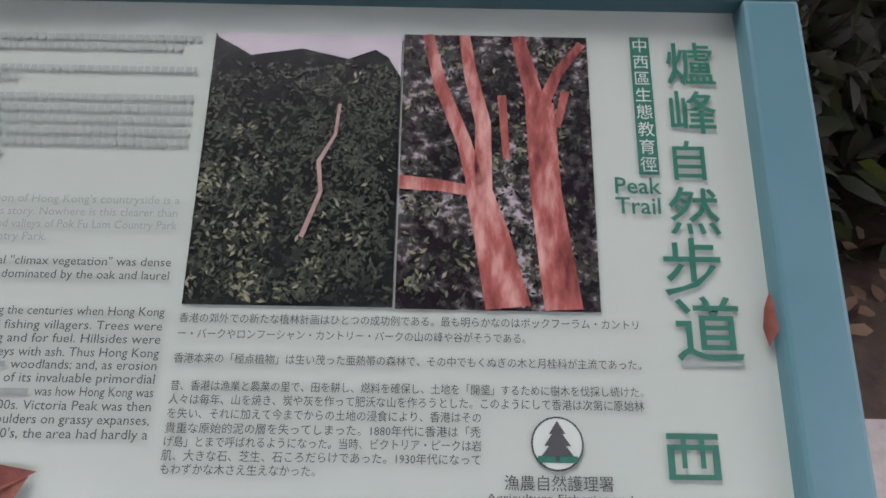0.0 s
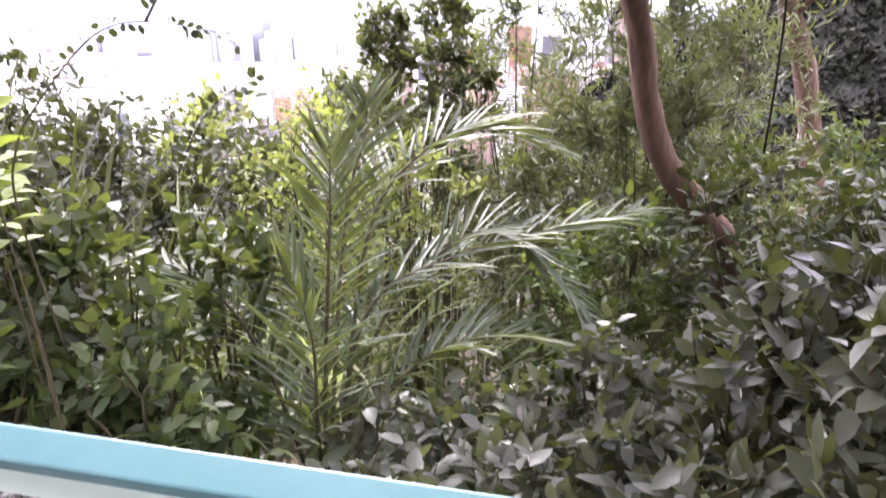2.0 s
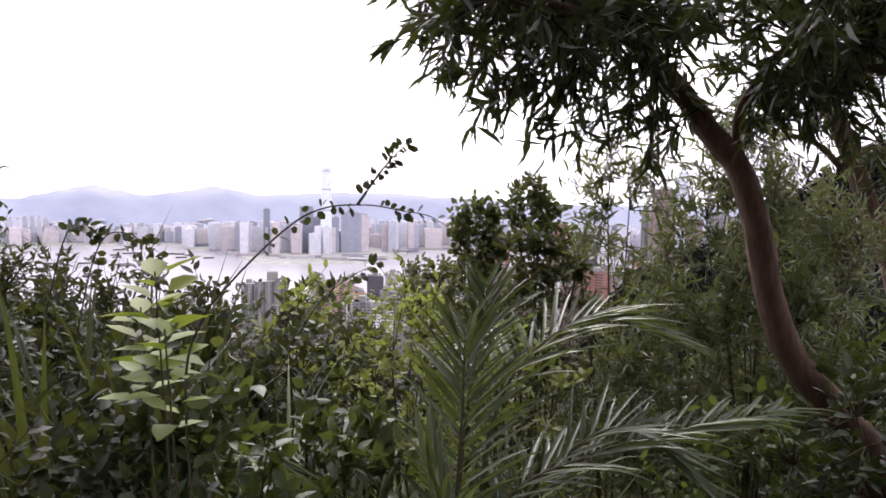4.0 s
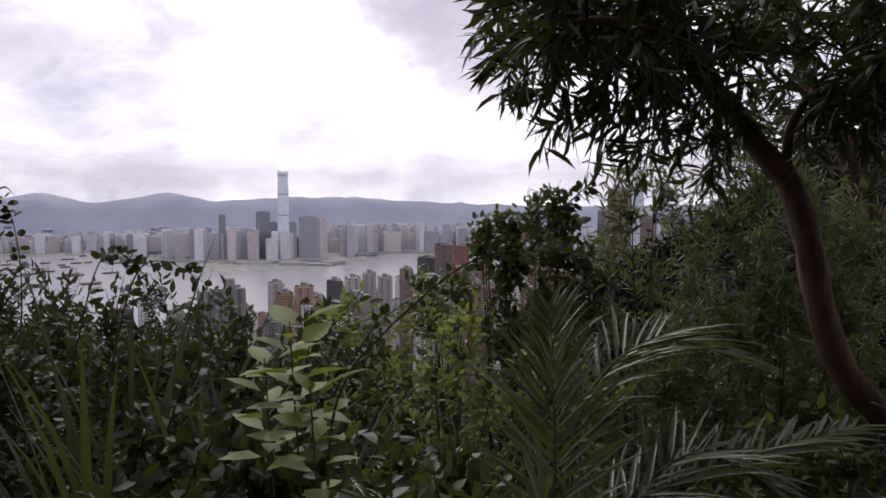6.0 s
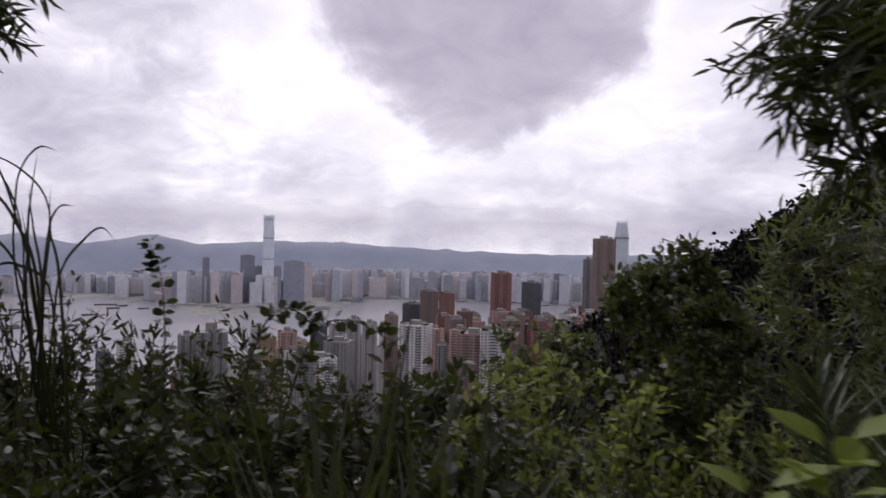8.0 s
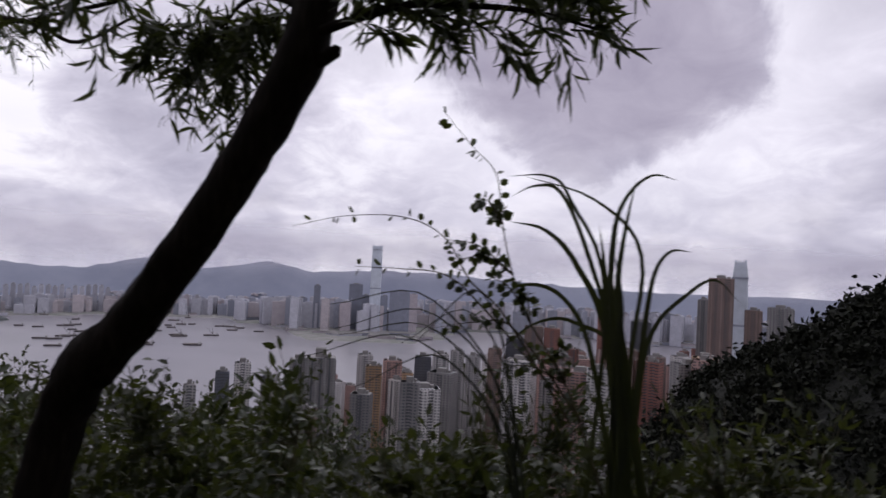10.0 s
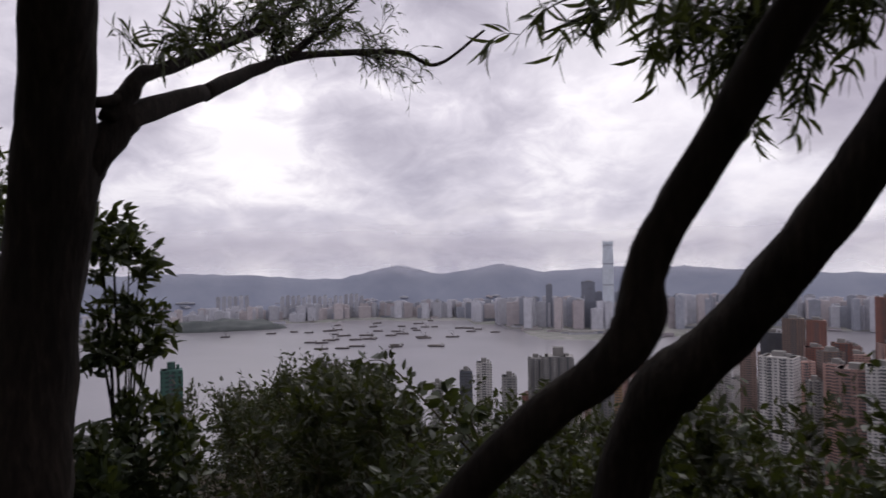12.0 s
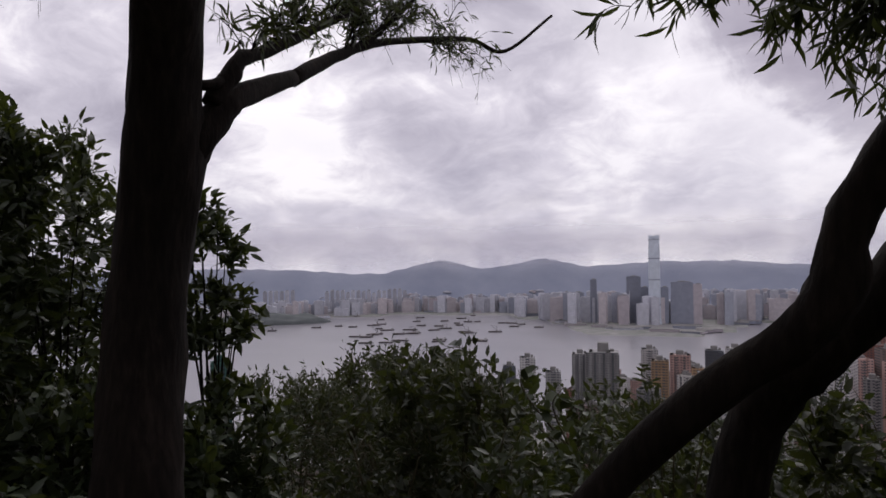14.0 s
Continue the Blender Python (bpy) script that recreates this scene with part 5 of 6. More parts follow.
# each blade rises from the clump and bends over: its last bends in x and z
for w0, bends in ((0.019, [(-4.71, 1.23), (-4.77, 1.6), (-4.81, 1.85)]), (0.019, [(-4.69, 1.29), (-4.76, 1.6), (-4.76, 1.87)]), (0.019, [(-4.67, 1.23), (-4.71, 1.55), (-4.69, 1.81), (-4.65, 2.04)]),
                  (0.013, [(-4.71, 1.23), (-4.85, 1.71), (-4.98, 1.98), (-5.1, 2.01), (-5.21, 1.96)]), (0.011, [(-4.76, 1.5), (-4.93, 1.94), (-5.03, 2.05), (-5.23, 2.05)]), (0.019, [(-4.75, 1.29), (-4.9, 1.65), (-5.05, 1.81), (-5.23, 1.85)]),
                  (0.013, [(-4.71, 1.29), (-4.73, 1.76), (-4.69, 1.94), (-4.59, 2.04), (-4.48, 2.02)]), (0.014, [(-4.61, 1.18), (-4.59, 1.44), (-4.56, 1.64), (-4.5, 1.73), (-4.41, 1.73)]), (0.012, [(-4.61, 1.09), (-4.56, 1.39), (-4.43, 1.55), (-4.32, 1.62), (-4.22, 1.53)]),
                  (0.012, [(-4.65, 1.18), (-4.62, 1.71), (-4.83, 1.95), (-5.17, 2.06)]), (0.014, [(-4.8, 1.18), (-4.95, 1.5), (-5.16, 1.55), (-5.31, 1.39)]), (0.012, [(-4.69, 1.18), (-4.9, 1.39), (-5.1, 1.37), (-5.31, 1.18)]), (0.019, [(-4.69, 1.18), (-4.69, 1.5), (-4.73, 1.72)])):
    away = RNG.normal() * .07
    line = [(RNG.normal() * .14, RNG.normal() * .1, 0), (-.02 + RNG.normal() * .1, away * .3, (bends[0][1] - foot.z) * .55)] + [(x - foot.x, away, z - foot.z) for x, z in bends]
    sm = smooth_line([Vector(p) for p in line], 5)
    g, verts, faces = Geo(), [], []
    for n, p in enumerate(sm):
        d = (sm[min(n + 1, len(sm) - 1)] - sm[max(n - 1, 0)]).normalized()
        sd = Vector((0.35, 0.9, 0)).cross(d).normalized() * w0 * (1 - (n / (len(sm) - 1)) ** 3)
        verts += [p - sd, p + Vector((0, -.25, 0)) * sd.length, p + sd]
    for n in range(len(sm) - 1):
        q = n * 3
        faces += [(q, q + 1, q + 4, q + 3), (q + 1, q + 2, q + 5, q + 4)]
    g.add([tuple(v) for v in verts], faces)
    g.object("blade", SILHOUETTE_BLADE, bend)
low = thing("grass_clump", (-4.95, 3.2, land(-4.95, 3.2) - .03), "thin arching grass beside the vine, coloured as a silhouette", "grass", "grass clumps")
foot = low.matrix_basis.translation
g = Geo()
for rise, reach, fall in ((1.48, .88, .04), (1.29, 1.15, .12), (1.42, .7, .16), (1.34, .95, .05), (1.52, .5, .2), (1.24, .8, .15), (1.4, 1.05, .1)):
    y = RNG.normal() * .12
    ln = smooth_line([Vector((RNG.normal() * .05, y * .2, 0)), Vector((-.1, y * .5, (rise - foot.z) * .75)), Vector((-reach * .5, y, rise - foot.z)), Vector((-reach, y * 1.3, rise - fall - foot.z))], 6)
    g.tube(ln, [.008 * (1 - .8 * i / (len(ln) - 1)) for i in range(len(ln))], 4)
g.object("tuft", SILHOUETTE_BLADE, low)["kind"] = "stuff"
vine("climbing_vine", [[(-9.3, 4.7, -.1), (-9.7, 4.47, .39), (-9.9, 4.3, .68), (-10.05, 4.2, .8), (-10.3, 4.1, .72)], [(-9.3, 4.7, 0), (-9.55, 4.5, .4), (-9.6, 4.45, .62)], [(-9.7, 4.4, .2), (-10.0, 4.2, .5), (-10.15, 4.1, .6)], [(-9.2, 4.6, 0), (-9.3, 4.5, .35), (-9.2, 4.5, .52)]], .13, "leafy shoot with large dark leaves above the bushes", LEAF_DARK, 22, .012)
# feathery bushes and the dense foliage round the thick tree
for x, y, top, rx, n in ((-12.1, 4.0, .42, .75, 900), (-11.5, 4.75, .66, .8, 1200), (-11.9, 4.6, .3, .8, 800), (-10.9, 5.2, .1, .7, 700), (-8.8, 2.85, 1.0, .45, 620), (-9.1, 2.5, .82, .4, 520), (-7.95, 3.6, .92, .4, 520), (-6.8, 4.25, 1.0, .4, 520), (-9.9, 4.2, .45, .6, 700), (-3.9, 4.2, 1.12, .4, 520), (-4.35, 4.0, 1.12, .38, 520), (-4.9, 4.2, 1.1, .4, 520), (-5.45, 4.3, 1.02, .36, 480)):
    shrub("feathery_bush", (x, y, top), (rx, rx * .8), n, LEAF_DULL, "feathery grey-green bush rising above the slope", 0.07, 0.26, "sickle", group="feathery bushes", flat=.35)
for x, y, top, rx, n in ((-12.2, 1.2, 2.8, .75, 1700), (-12.9, 1.9, 2.65, .8, 1300), (-11.9, 1.75, 2.66, .6, 1300), (-11.6, .9, 1.9, .6, 1300), (-10.95, 2.5, 1.4, .36, 300), (-11.02, 2.5, 2.05, .33, 230), (-10.7, 2.55, .72, .46, 620), (-10.45, 1.9, .62, .45, 700), (-10.9, 1.5, .8, .5, 800), (-13.6, 1.4, 2.95, .9, 1500), (-11.2, .4, 1.5, .6, 1200)):
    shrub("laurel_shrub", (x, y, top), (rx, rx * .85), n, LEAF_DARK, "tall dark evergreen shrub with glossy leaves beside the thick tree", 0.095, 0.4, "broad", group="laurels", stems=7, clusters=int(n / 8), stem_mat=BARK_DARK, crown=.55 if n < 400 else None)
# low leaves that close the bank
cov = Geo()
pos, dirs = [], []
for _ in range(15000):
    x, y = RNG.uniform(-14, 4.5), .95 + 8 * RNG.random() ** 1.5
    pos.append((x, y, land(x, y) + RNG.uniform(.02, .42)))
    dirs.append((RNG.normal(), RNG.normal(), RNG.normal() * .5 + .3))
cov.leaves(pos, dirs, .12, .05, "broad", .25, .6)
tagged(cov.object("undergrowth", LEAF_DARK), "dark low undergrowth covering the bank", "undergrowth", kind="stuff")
# woods on the ridge, their deep shade put into the leaf colour
wood = Geo()
for _ in range(5200):
    az, r = RNG.uniform(-34, 1.5), 30 + 300 * RNG.random() ** 1.2
    x, y = CX - r * math.sin(radians(az)), CY + r * math.cos(radians(az))
    z = land(x, y)
    s = (.5 + r / 130) * RNG.uniform(.6, 1.5)
    c = RNG.normal(size=(34, 3)) * s * np.array([.8, .8, .6])
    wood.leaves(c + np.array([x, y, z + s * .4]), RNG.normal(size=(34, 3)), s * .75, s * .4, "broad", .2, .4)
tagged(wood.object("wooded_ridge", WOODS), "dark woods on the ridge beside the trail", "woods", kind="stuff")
# leaf litter on the bank
lit = Geo()
pos = []
for _ in range(2600):
    x, y = RNG.uniform(-9, 2.5), RNG.uniform(.75, 3.4)
    pos.append((x, y, land(x, y) + RNG.uniform(.005, .05)))
lit.leaves(pos, [(RNG.normal(), RNG.normal(), RNG.normal() * .15) for _ in pos], .07, .03, "broad", .2, .8)
tagged(lit.object("leaf_litter", LEAF_DRY), "dry brown fallen leaves on the bank", "leaf litter", kind="stuff")


# ---- the city below and across the harbour ----
TONES = {
    "pink": facade("pink_tiled_wall", (0.42, 0.27, 0.24), (0.10, 0.085, 0.09)),
    "red": facade("brick_red_wall", (0.28, 0.125, 0.10), (0.075, 0.06, 0.065)),
    "orange": facade("ochre_wall", (0.34, 0.22, 0.13), (0.09, 0.07, 0.055)),
    "white": facade("white_painted_wall", (0.56, 0.54, 0.53), (0.15, 0.15, 0.17)),
    "grey": facade("grey_concrete_wall", (0.30, 0.29, 0.29), (0.085, 0.09, 0.10)),
    "dark": facade("dark_glass_wall", (0.10, 0.105, 0.125), (0.05, 0.055, 0.07), 3.6, 3.0, .5, .35),
    "brown": facade("brown_tiled_wall", (0.23, 0.165, 0.145), (0.075, 0.065, 0.07)),
    "green": facade("green_netted_wall", (0.05, 0.12, 0.10), (0.03, 0.06, 0.055)),
    # the sky's reflection in the glass is put into this pale wall colour
    "glass": facade("sky_pale_glass_wall", (0.56, 0.60, 0.66), (0.44, 0.49, 0.56), 4.2, 3.2, .55, .25),
    # far-shore walls and panes: distance haze is mixed into these six colour pairs
    "far_pale": facade("hazed_city_pale_wall", (0.52, 0.52, 0.57), (0.36, 0.37, 0.43), island=True),
    "far_warm": facade("hazed_city_warm_wall", (0.50, 0.45, 0.46), (0.35, 0.33, 0.37), island=True),
    "far_dark": facade("hazed_city_dark_wall", (0.33, 0.345, 0.40), (0.25, 0.265, 0.32), island=True),
    "haze": facade("hazed_pale_wall", (0.47, 0.47, 0.52), (0.32, 0.335, 0.39)),
    "haze_dark": facade("hazed_dark_wall", (0.25, 0.265, 0.32), (0.20, 0.215, 0.27)),
    "haze_pink": facade("hazed_warm_wall", (0.44, 0.39, 0.41), (0.31, 0.295, 0.335)),
}
ROOF = surface("flat_roof", [(0.16, 0.155, 0.15), (0.26, 0.25, 0.245)], .2, .9, 0)
PANE = surface("window_strip_glass", [(0.085, 0.088, 0.098), (0.14, 0.143, 0.155)], .3, .25, 0)


def spot(az, d):
    return CX - d * math.sin(radians(az)), CY + d * math.cos(radians(az))


def tower(az0, az1, el, d, tone, label, depth=None, bays=3, detail=True, crown_h=0.0, turn=0.0, group="towers of the near shore", kind="apartment_tower"):
    """An apartment block: a core with projecting bays, window strips set back between them, plant room on the roof."""
    az = (az0 + az1) / 2
    w = 2 * d * math.tan(radians(abs(az0 - az1) / 2))
    x, y = spot(az, d)
    base = max(land(x, y), SEA) - 3
    top = 1.6 + d * math.tan(radians(el))
    h = top - base
    dp = depth or w * .8
    ob = thing(kind, pose(x, y, base, 0, 0, az + turn), label, "tower block", group)
    bm = bmesh.new()
    add_box(bm, -w * .47, -dp * .45, 0, w * .47, dp * .45, h)
    bw = w / (bays * 2 - 1)
    if bays > 1:
        for k in range(bays):
            x0 = -w / 2 + 2 * k * bw
            add_box(bm, x0, -dp * .5, 0, x0 + bw * .98, dp * .5, h - (2 if k % 2 else 0))
    part("body", bm, TONES[tone], ob)
    bm = bmesh.new()
    add_box(bm, -w * .2, -dp * .2, h - 1, w * .16, dp * .2, h + 5 + crown_h)
    add_box(bm, w * .2, -dp * .15, h - 1, w * .34, dp * .12, h + 3)
    part("plant_room", bm, ROOF if tone != "green" else TONES["green"], ob)
    if detail and bays > 1:
        strips = []
        for k in range(bays - 1):
            x0 = -w / 2 + (2 * k + 1) * bw
            bm = bmesh.new()
            n = int(h / 3.1)
            for i in range(max(0, n - 45), n):
                for v in (-dp * .455,):
                    add_box(bm, x0 + bw * .12, v - .12, i * 3.1 + .9, x0 + bw * .86, v + .4, i * 3.1 + 2.3)
            strips.append(bm)
        bm = strips[0]
        for other in strips[1:]:
            me = bpy.data.meshes.new("tmp")
            other.to_mesh(me)
            other.free()
            bm.from_mesh(me)
            bpy.data.meshes.remove(me)
        part("glazing", bm, PANE, ob)["kind"] = "stuff"
    return ob


tower(5.54, 3.75, -2.8, 1300, "red", "slim brick-red residential tower above the city", bays=3)
tower(-2.99, -4.87, .32, 1150, "brown", "tall brown residential tower below the ridge", bays=3)
tower(-2.21, -3.06, -1.44, 1250, "grey", "slim grey tower below the ridge", bays=2)
tower(-5.67, -6.96, -2.05, 1180, "brown", "brown tower block below the ridge", bays=2)
tower(-7.27, -9.14, -1.73, 1300, "grey", "grey tower block below the ridge", bays=2)
tower(2.89, 1.24, -3.54, 1500, "dark", "dark glass office tower in the city", bays=2)
tower(13.09, 11.38, -5.6, 1250, "dark", "dark tower with a red roof parapet", bays=2)
tower(11.58, 10.0, -4.5, 1200, "brown", "tall brown twin residential tower", bays=2)
tower(9.95, 8.6, -4.6, 1200, "red", "tall brown twin residential tower", bays=2)
tower(-1.93, -3.91, -6.02, 800, "orange", "ochre block at the foot of the ridge", bays=3)
tower(6.45, 4.7, -7.7, 760, "pink", "pink tiled residential slab with rows of windows", bays=4)
tower(4.7, 3.0, -8.0, 740, "pink", "pink tiled residential slab with rows of windows", bays=4)
tower(1.9, .2, -7.9, 780, "pink", "pink tiled residential slab with rows of windows", bays=4)
tower(19.33, 17.9, -7.3, 950, "white", "white residential tower near the water", bays=3)
tower(17.8, 16.6, -6.95, 960, "white", "white residential tower near the water", bays=3)
tower(16.5, 15.2, -7.3, 960, "white", "white residential tower near the water", bays=3)
tower(20.84, 19.42, -7.54, 900, "dark", "dark slender tower near the water", bays=2)
tower(23.53, 21.91, -7.98, 860, "pink", "pink tower block near the water", bays=3)
tower(24.98, 23.6, -8.5, 800, "orange", "salmon tower block near the water", bays=3)
tower(31.36, 29.98, -8.1, 900, "grey", "grey concrete tower with a rooftop crown", bays=3)
tower(30.0, 27.51, -7.9, 880, "grey", "broad grey tower with an open rooftop frame", bays=4, crown_h=6)
tower(35.75, 34.42, -8.47, 850, "white", "pale slender tower near the water", bays=2)
tower(37.2, 36.1, -9.18, 820, "dark", "dark slender tower near the water", bays=2)
tower(25.74, 24.4, -7.6, 950, "white", "white tower with a stepped top", bays=2)
tower(61.59, 59.91, -8.17, 500, "green", "tower under construction wrapped in green netting", bays=2)
tower(48.2, 47.2, -8.4, 800, "grey", "grey tower standing alone by the water", bays=2)
tower(14.6, 13.4, -6.6, 1000, "brown", "brown tower block in the city", bays=2)
tower(8.4, 7.0, -6.2, 950, "red", "dark red tower block in the city", bays=3)
tower(21.9, 20.9, -9.0, 800, "orange", "salmon tower block near the water", bays=2)
tower(33.6, 32.3, -9.6, 800, "grey", "grey tower block near the water", bays=2)
tower(39.6, 38.6, -10.2, 760, "grey", "grey tower block near the water", bays=2)
# the rest of the near shore
tones = ["pink", "white", "grey", "brown", "red", "white", "pink", "grey"]
for i in range(105):
    az = RNG.uniform(-9, 31)
    d = RNG.uniform(650, 1580)
    w = RNG.uniform(16, 34)
    lim = knots(az, [(-9, -5), (-2, -5.6), (4, -6.2), (10, -6.4), (16, -8.2), (24, -9.2), (32, -10.2), (45, -12)])
    el = lim - abs(RNG.normal()) * 1.1 + (d - 1100) * .0012
    a = math.degrees(w / d) / 2
    tower(az + a, az - a, el, d, tones[int(RNG.integers(8))], "residential tower block among others by the harbour", bays=int(RNG.integers(2, 4)), detail=d < 1000, turn=RNG.uniform(-25, 25))


def landmark(az, d, top_el, width, taper, tone, label, steps):
    x, y = spot(az, d)
    base = max(land(x, y), SEA) - 4
    h = 1.6 + d * math.tan(radians(top_el)) - base
    ob = thing("skyscraper", pose(x, y, base, 0, 0, az), label, "skyscraper")
    bm = bmesh.new()
    prof = [(0, 1.14), (.05, 1.06), (.12, 1.0), (.8, 1 - taper * .5), (.93, 1 - taper), (1.0, 1 - taper * (1.0 if steps == 1 else 2.2))]
    rings = []
    c = .16
    for s, k in prof:
        r = width / 2 * k
        q = [(-r * (1 - c), -r), (r * (1 - c), -r), (r, -r * (1 - c)), (r, r * (1 - c)), (r * (1 - c), r), (-r * (1 - c), r), (-r, r * (1 - c)), (-r, -r * (1 - c))]
        rings.append([bm.verts.new((px, py, h * s)) for px, py in q])
    for a, b in zip(rings, rings[1:]):
        for i in range(8):
            bm.faces.new((a[i], a[(i + 1) % 8], b[(i + 1) % 8], b[i]))
    bm.faces.new(rings[-1])
    part("shaft", bm, TONES[tone], ob)
    for s in ((.22, .5, .74, .955) if steps == 1 else (.3, .62, .9)):
        bm = bmesh.new()
        k = width / 2 * (1.01 - taper * s * .6)
        add_box(bm, -k, -k, h * s, k, k, h * s + h * .012)
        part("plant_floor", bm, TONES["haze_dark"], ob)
    if steps == 2:
        for k in range(10):
            a = 2 * math.pi * k / 10
            bm = bmesh.new()
            r = width * .30
            add_box(bm, r * math.cos(a) - 1.2, r * math.sin(a) - 1.2, h * .96, r * math.cos(a) + 1.2, r * math.sin(a) + 1.2, h * 1.012)
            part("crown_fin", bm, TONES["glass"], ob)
    else:
        for sx in (-1, 1):
            bm = bmesh.new()
            add_box(bm, sx * width * .3 - width * .16, -width * .49, h * .96, sx * width * .3 + width * .16, -width * .40, h * 1.006)
            part("crown_fin", bm, TONES["glass"], ob)


landmark(24.5, 3520, 1.6, 58, .12, "glass", "very tall pale glass skyscraper across the harbour", 1)
landmark(-5.28, 1750, 1.65, 40, .16, "glass", "tall rounded glass skyscraper with a finned crown", 2)
# dark slabs round the tall tower
FARG = "towers of the far shore"
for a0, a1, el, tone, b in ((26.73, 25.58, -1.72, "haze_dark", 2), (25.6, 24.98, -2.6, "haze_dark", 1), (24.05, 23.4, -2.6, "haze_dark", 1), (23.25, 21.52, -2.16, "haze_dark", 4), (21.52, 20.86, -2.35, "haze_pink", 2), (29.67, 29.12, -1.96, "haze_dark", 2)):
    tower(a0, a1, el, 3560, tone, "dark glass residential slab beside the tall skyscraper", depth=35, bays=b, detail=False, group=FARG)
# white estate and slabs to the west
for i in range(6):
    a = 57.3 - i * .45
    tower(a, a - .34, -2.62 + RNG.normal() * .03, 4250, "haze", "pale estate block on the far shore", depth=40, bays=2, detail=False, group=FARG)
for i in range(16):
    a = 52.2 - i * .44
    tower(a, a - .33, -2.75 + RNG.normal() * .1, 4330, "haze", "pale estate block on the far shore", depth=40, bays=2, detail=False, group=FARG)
joined = {k: Geo() for k in ('far_pale', 'far_warm', 'far_dark')}
for i in range(820):
    az = RNG.uniform(-12, 67)
    shore = knots(az, FAR_SHORE)
    d = RNG.uniform(max(shore + 120, 3450 if 17 < az < 31 else 0), 4560)
    w = RNG.uniform(24, 60) if i % 5 else RNG.uniform(60, 130)
    lim = knots(az, [(-11, -2.6), (8, -2.5), (20, -2.5), (30, -2.75), (46, -3.1), (58, -3.3), (66, -3.6)])
    el = lim - .2 - abs(RNG.normal()) * .42 - (.4 if w > 60 else 0)
    if 23 < az < 26:
        el -= .5
    a = math.degrees(w / d) / 2
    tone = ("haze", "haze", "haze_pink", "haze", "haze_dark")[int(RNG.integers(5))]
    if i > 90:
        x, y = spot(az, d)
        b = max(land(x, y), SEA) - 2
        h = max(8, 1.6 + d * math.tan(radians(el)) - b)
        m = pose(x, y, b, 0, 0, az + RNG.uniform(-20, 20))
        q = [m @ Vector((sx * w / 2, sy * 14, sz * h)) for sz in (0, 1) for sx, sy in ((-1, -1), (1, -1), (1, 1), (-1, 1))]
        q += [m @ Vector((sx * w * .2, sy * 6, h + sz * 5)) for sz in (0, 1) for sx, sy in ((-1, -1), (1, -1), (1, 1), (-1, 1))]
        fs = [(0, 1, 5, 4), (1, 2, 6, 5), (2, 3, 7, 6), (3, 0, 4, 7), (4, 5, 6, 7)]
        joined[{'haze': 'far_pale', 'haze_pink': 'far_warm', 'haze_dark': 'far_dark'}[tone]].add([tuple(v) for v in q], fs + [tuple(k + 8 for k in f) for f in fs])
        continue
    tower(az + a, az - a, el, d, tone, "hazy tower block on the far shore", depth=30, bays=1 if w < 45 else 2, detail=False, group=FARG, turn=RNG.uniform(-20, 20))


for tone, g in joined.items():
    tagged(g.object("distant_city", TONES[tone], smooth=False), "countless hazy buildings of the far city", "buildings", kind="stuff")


def shed(az, d, w, dp, h, tone, label):
    x, y = spot(az, d)
    ob = thing("quay_shed", pose(x, y, max(land(x, y), SEA), 0, 0, az + RNG.uniform(-25, 25)), label, "warehouse", "quayside sheds")
    bm = bmesh.new()
    add_box(bm, -w / 2, -dp / 2, -2, w / 2, dp / 2, h)
    part("hall", bm, TONES[tone], ob)
    bm = bmesh.new()
    add_box(bm, -w / 2 - 1, -dp / 2 - 1, h, w / 2 + 1, dp / 2 + 1, h + 1.5)
    part("roof", bm, ROOF, ob)


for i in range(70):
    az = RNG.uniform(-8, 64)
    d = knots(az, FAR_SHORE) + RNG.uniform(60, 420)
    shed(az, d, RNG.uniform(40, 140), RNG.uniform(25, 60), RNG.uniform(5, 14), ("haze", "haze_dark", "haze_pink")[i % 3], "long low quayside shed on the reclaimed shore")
# wooded island off the far shore
bm = bmesh.new()
bmesh.ops.create_icosphere(bm, subdivisions=4, radius=1, matrix=Matrix.Identity(4))
x, y = spot(57.0, 3760)
for v in bm.verts:
    v.co = Vector((v.co.x * 350, v.co.y * 90, v.co.z * 52 * (1 + .5 * noise.noise(v.co * 3))))
# the island's woods are greyed in colour to stand for haze
isle = part("island", bm, surface("hazy_wooded_island", [(0.07, 0.08, 0.082), (0.10, 0.112, 0.112), (0.14, 0.15, 0.15)], .02, .95, 0), None, "", True)
isle.matrix_basis = pose(x, y, SEA - 2, 0, 0, 57)
tagged(isle, "low dark wooded island off the far shore", "island", kind="structure")

HULL = surface("rusty_dark_hull", [(0.045, 0.04, 0.045), (0.08, 0.07, 0.075), (0.12, 0.10, 0.10)], .5, .8, 0)
DECK = surface("weathered_deck", [(0.14, 0.12, 0.11), (0.22, 0.20, 0.19)], .4, .85, 0)
CABIN = surface("off_white_deckhouse", [(0.32, 0.31, 0.31), (0.42, 0.41, 0.41)], .4, .7, 0)


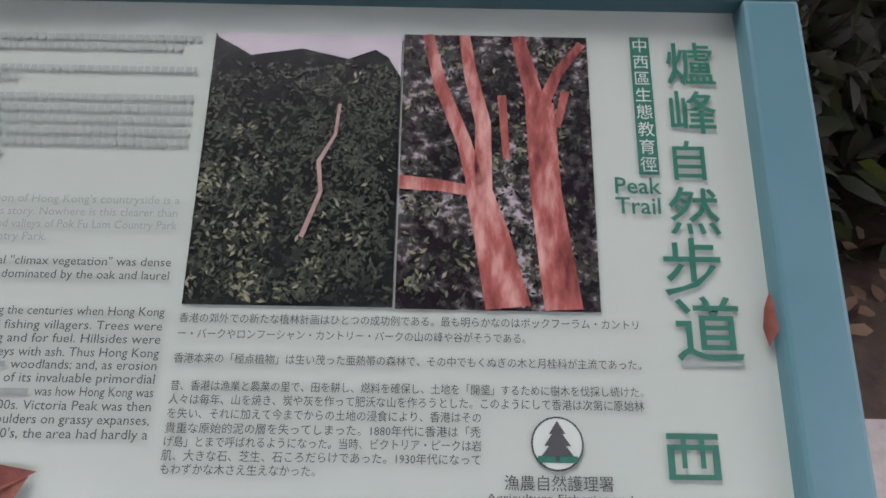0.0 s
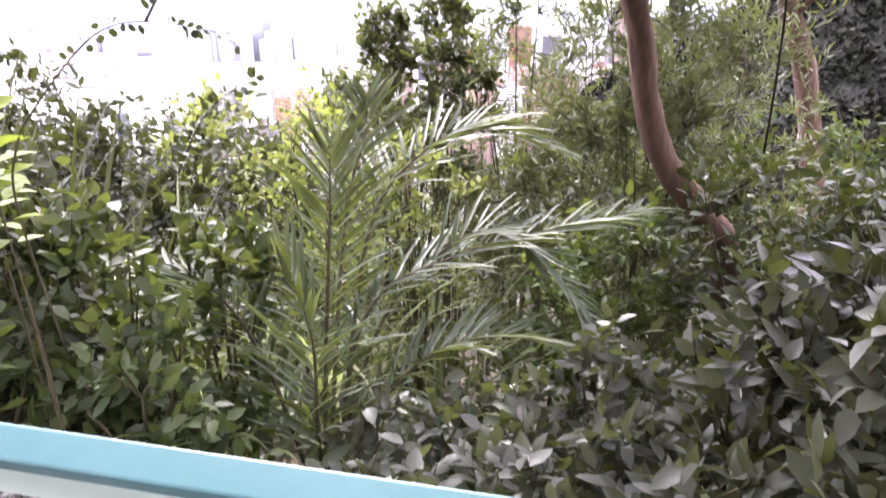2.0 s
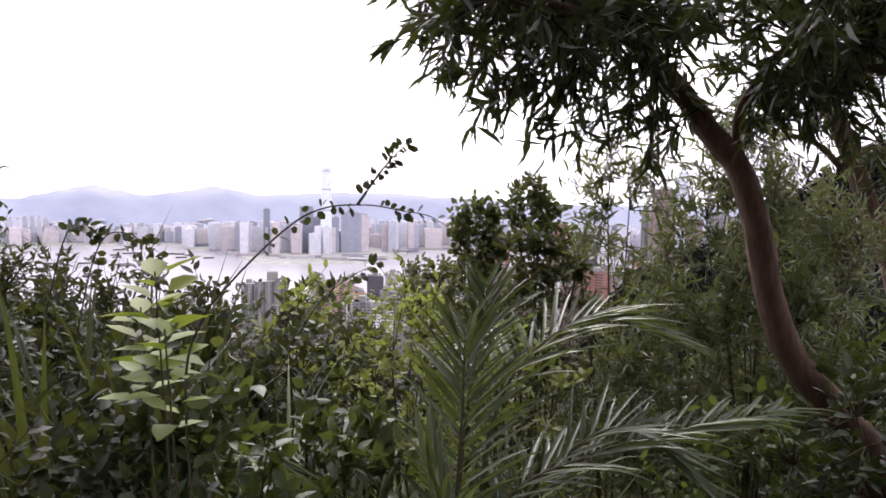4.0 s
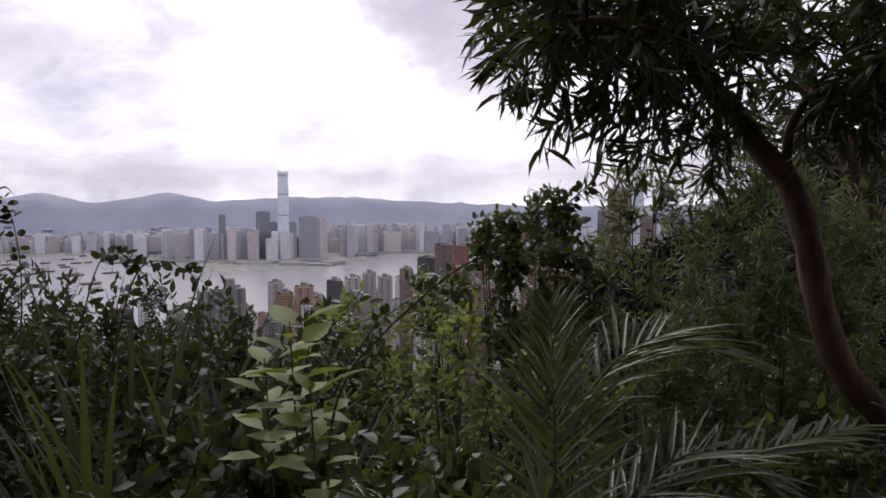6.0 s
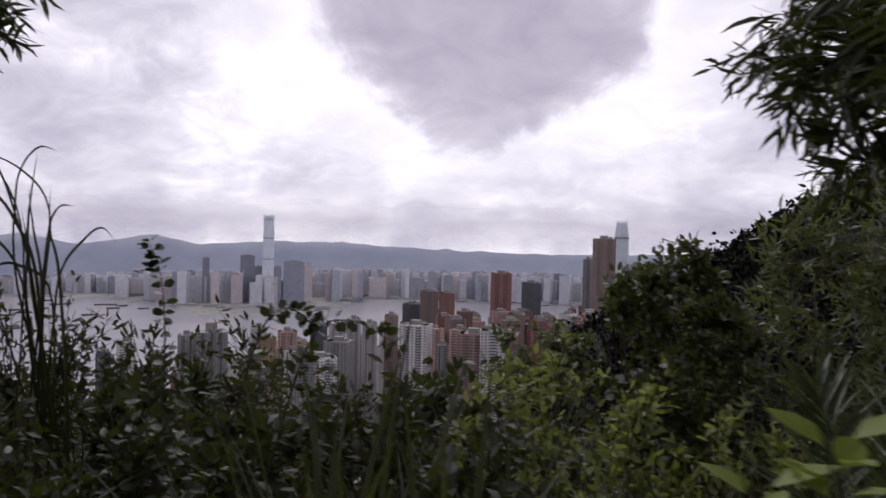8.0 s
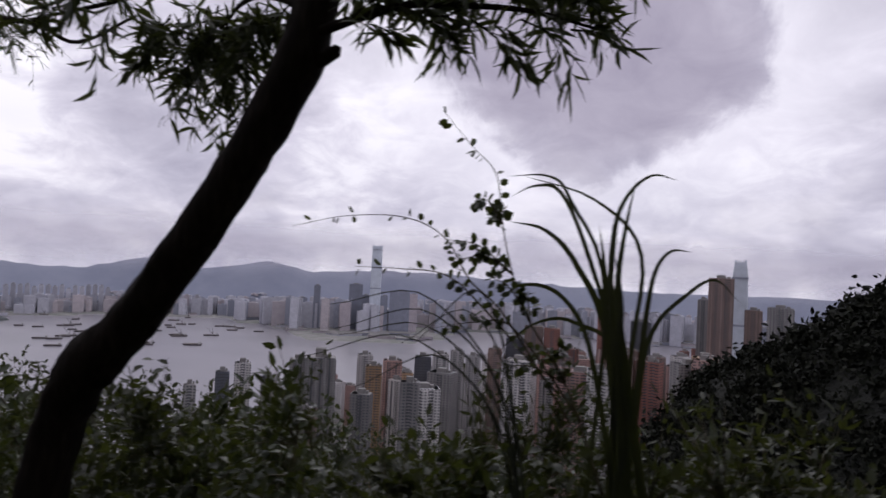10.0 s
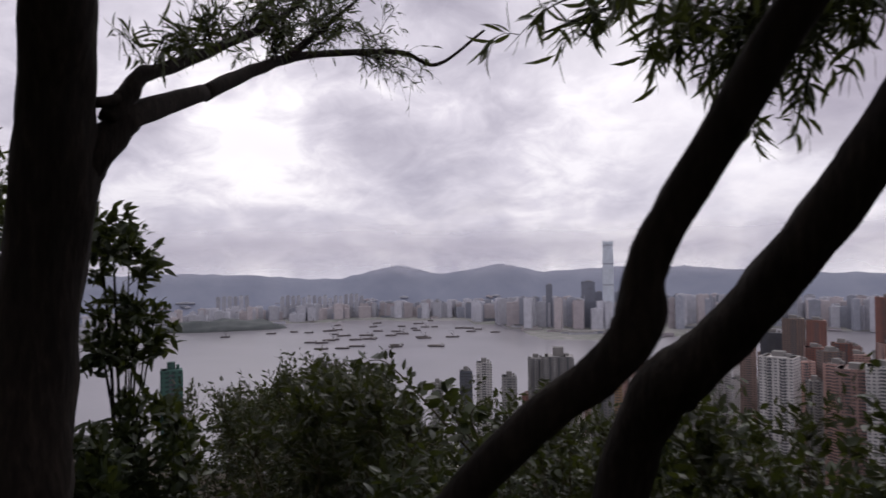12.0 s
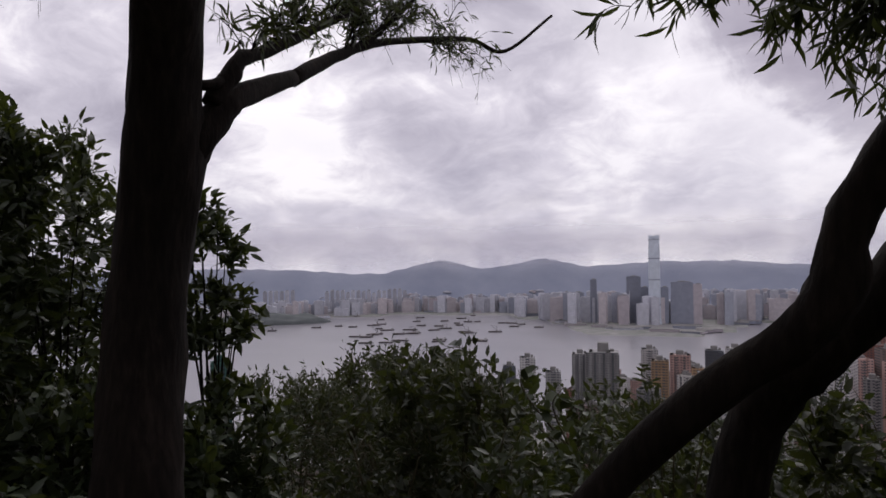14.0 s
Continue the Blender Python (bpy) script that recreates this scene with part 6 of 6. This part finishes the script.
def barge(az, d, length, turn, crane):
    x, y = spot(az, d)
    ob = thing("derrick_barge" if crane else "cargo_barge", pose(x, y, SEA, 0, 0, az + turn), "dark flat barge with a lifting derrick at anchor" if crane else "dark low cargo barge at anchor", "barge", "barges at anchor")
    w = length * .22
    bm = bmesh.new()
    vs = add_box(bm, -length / 2, -w / 2, -2, length / 2, w / 2, 5)
    for v in vs:
        if v.co.z < 0:
            v.co.x *= .86
            v.co.y *= .8
    part("hull", bm, HULL, ob)
    bm = bmesh.new()
    add_box(bm, -length * .4, -w * .38, 5, length * .2, w * .38, 6.5)
    part("hold_cover", bm, DECK, ob)
    bm = bmesh.new()
    add_box(bm, length * .28, -w * .35, 5, length * .42, w * .35, 12)
    part("deckhouse", bm, CABIN, ob)
    if crane:
        g = Geo()
        g.tube([(length * .1, 0, 5), (length * .1, 0, 30)], [1.1, .7], 6)
        g.tube([(length * .1, 0, 8), (-length * .28, 0, 34)], [.8, .5], 6)
        g.tube([(length * .1, 0, 30), (-length * .28, 0, 34)], [.3, .3], 4)
        g.object("derrick", HULL, ob)


for i in range(44):
    az = RNG.normal() * 4.6 + 44.5
    el = RNG.uniform(-6.7, -4.85) if i > 6 else RNG.uniform(-7.2, -6.4)
    barge(az, -SEA / math.tan(radians(-el)), RNG.uniform(34, 62) if el > -6 else RNG.uniform(55, 75), RNG.uniform(-15, 15), i % 4 == 0)
for az, el, ln in ((39.1, -7.1, 75), (42.5, -7.0, 62), (56.6, -5.9, 45), (34.0, -6.0, 50)):
    barge(az, -SEA / math.tan(radians(-el)), ln, 4, az > 56)


# ---- low cloud that hangs on the far mountains ----
def build_low_cloud():
    m = bpy.data.materials.new("low_cloud")
    m.use_nodes = True
    t = m.node_tree
    g = Nodes(t)
    geo = t.nodes.new("ShaderNodeNewGeometry")
    sep = t.nodes.new("ShaderNodeSeparateXYZ")
    g.link(geo.outputs["Position"], sep.inputs[0])
    squash = t.nodes.new("ShaderNodeMapping")
    squash.inputs["Scale"].default_value = (1, 1, 2.6)
    g.link(geo.outputs["Position"], squash.inputs[0])
    puff = g.noise(squash.outputs[0], 0.0032, 6.0, 0.6, 0.5)
    height = g.math("ADD", sep.outputs[2], g.math("MULTIPLY", g.math("SUBTRACT", puff, 0.5), 200.0))
    cover = g.ramp(g.math("DIVIDE", g.math("ADD", height, 190.0), 500.0), [(0.0, (0, 0, 0)), (0.2, (0.1, 0.1, 0.1)), (0.42, (0.5, 0.5, 0.5)), (0.6, (0.72, 0.72, 0.72)), (1.0, (0, 0, 0))])
    edge = g.ramp(g.math("DIVIDE", g.math("ADD", sep.outputs[2], 150.0), 520.0), [(0.0, (0, 0, 0)), (0.2, (1, 1, 1)), (0.7, (1, 1, 1)), (1.0, (0, 0, 0))])
    front, back = t.nodes.new("ShaderNodeBsdfDiffuse"), t.nodes.new("ShaderNodeBsdfTranslucent")
    tint = g.ramp(puff, [(0.3, (0.66, 0.64, 0.71)), (0.7, (0.84, 0.82, 0.87))])
    g.link(tint, front.inputs[0])
    g.link(tint, back.inputs[0])
    body, mist = t.nodes.new("ShaderNodeMixShader"), t.nodes.new("ShaderNodeMixShader")
    clear = t.nodes.new("ShaderNodeBsdfTransparent")
    body.inputs[0].default_value = 0.5
    g.link(front.outputs[0], body.inputs[1])
    g.link(back.outputs[0], body.inputs[2])
    g.link(g.math("MULTIPLY", cover, edge), mist.inputs[0])
    g.link(clear.outputs[0], mist.inputs[1])
    g.link(body.outputs[0], mist.inputs[2])
    g.link(mist.outputs[0], t.nodes["Material Output"].inputs[0])
    verts, faces = [], []
    n = 60
    for i in range(n + 1):
        x, y = spot(-20 + 92 * i / n, 4590)
        verts += [(x, y, -150), (x, y, 370)]
    for i in range(n):
        faces.append((2 * i, 2 * i + 2, 2 * i + 3, 2 * i + 1))
    ob = mesh_object("cloud_bank", verts, faces, m)
    ob.visible_shadow = False
    tagged(ob, "ragged low grey cloud hanging over the far mountain tops", "cloud", kind="structure")


build_low_cloud()
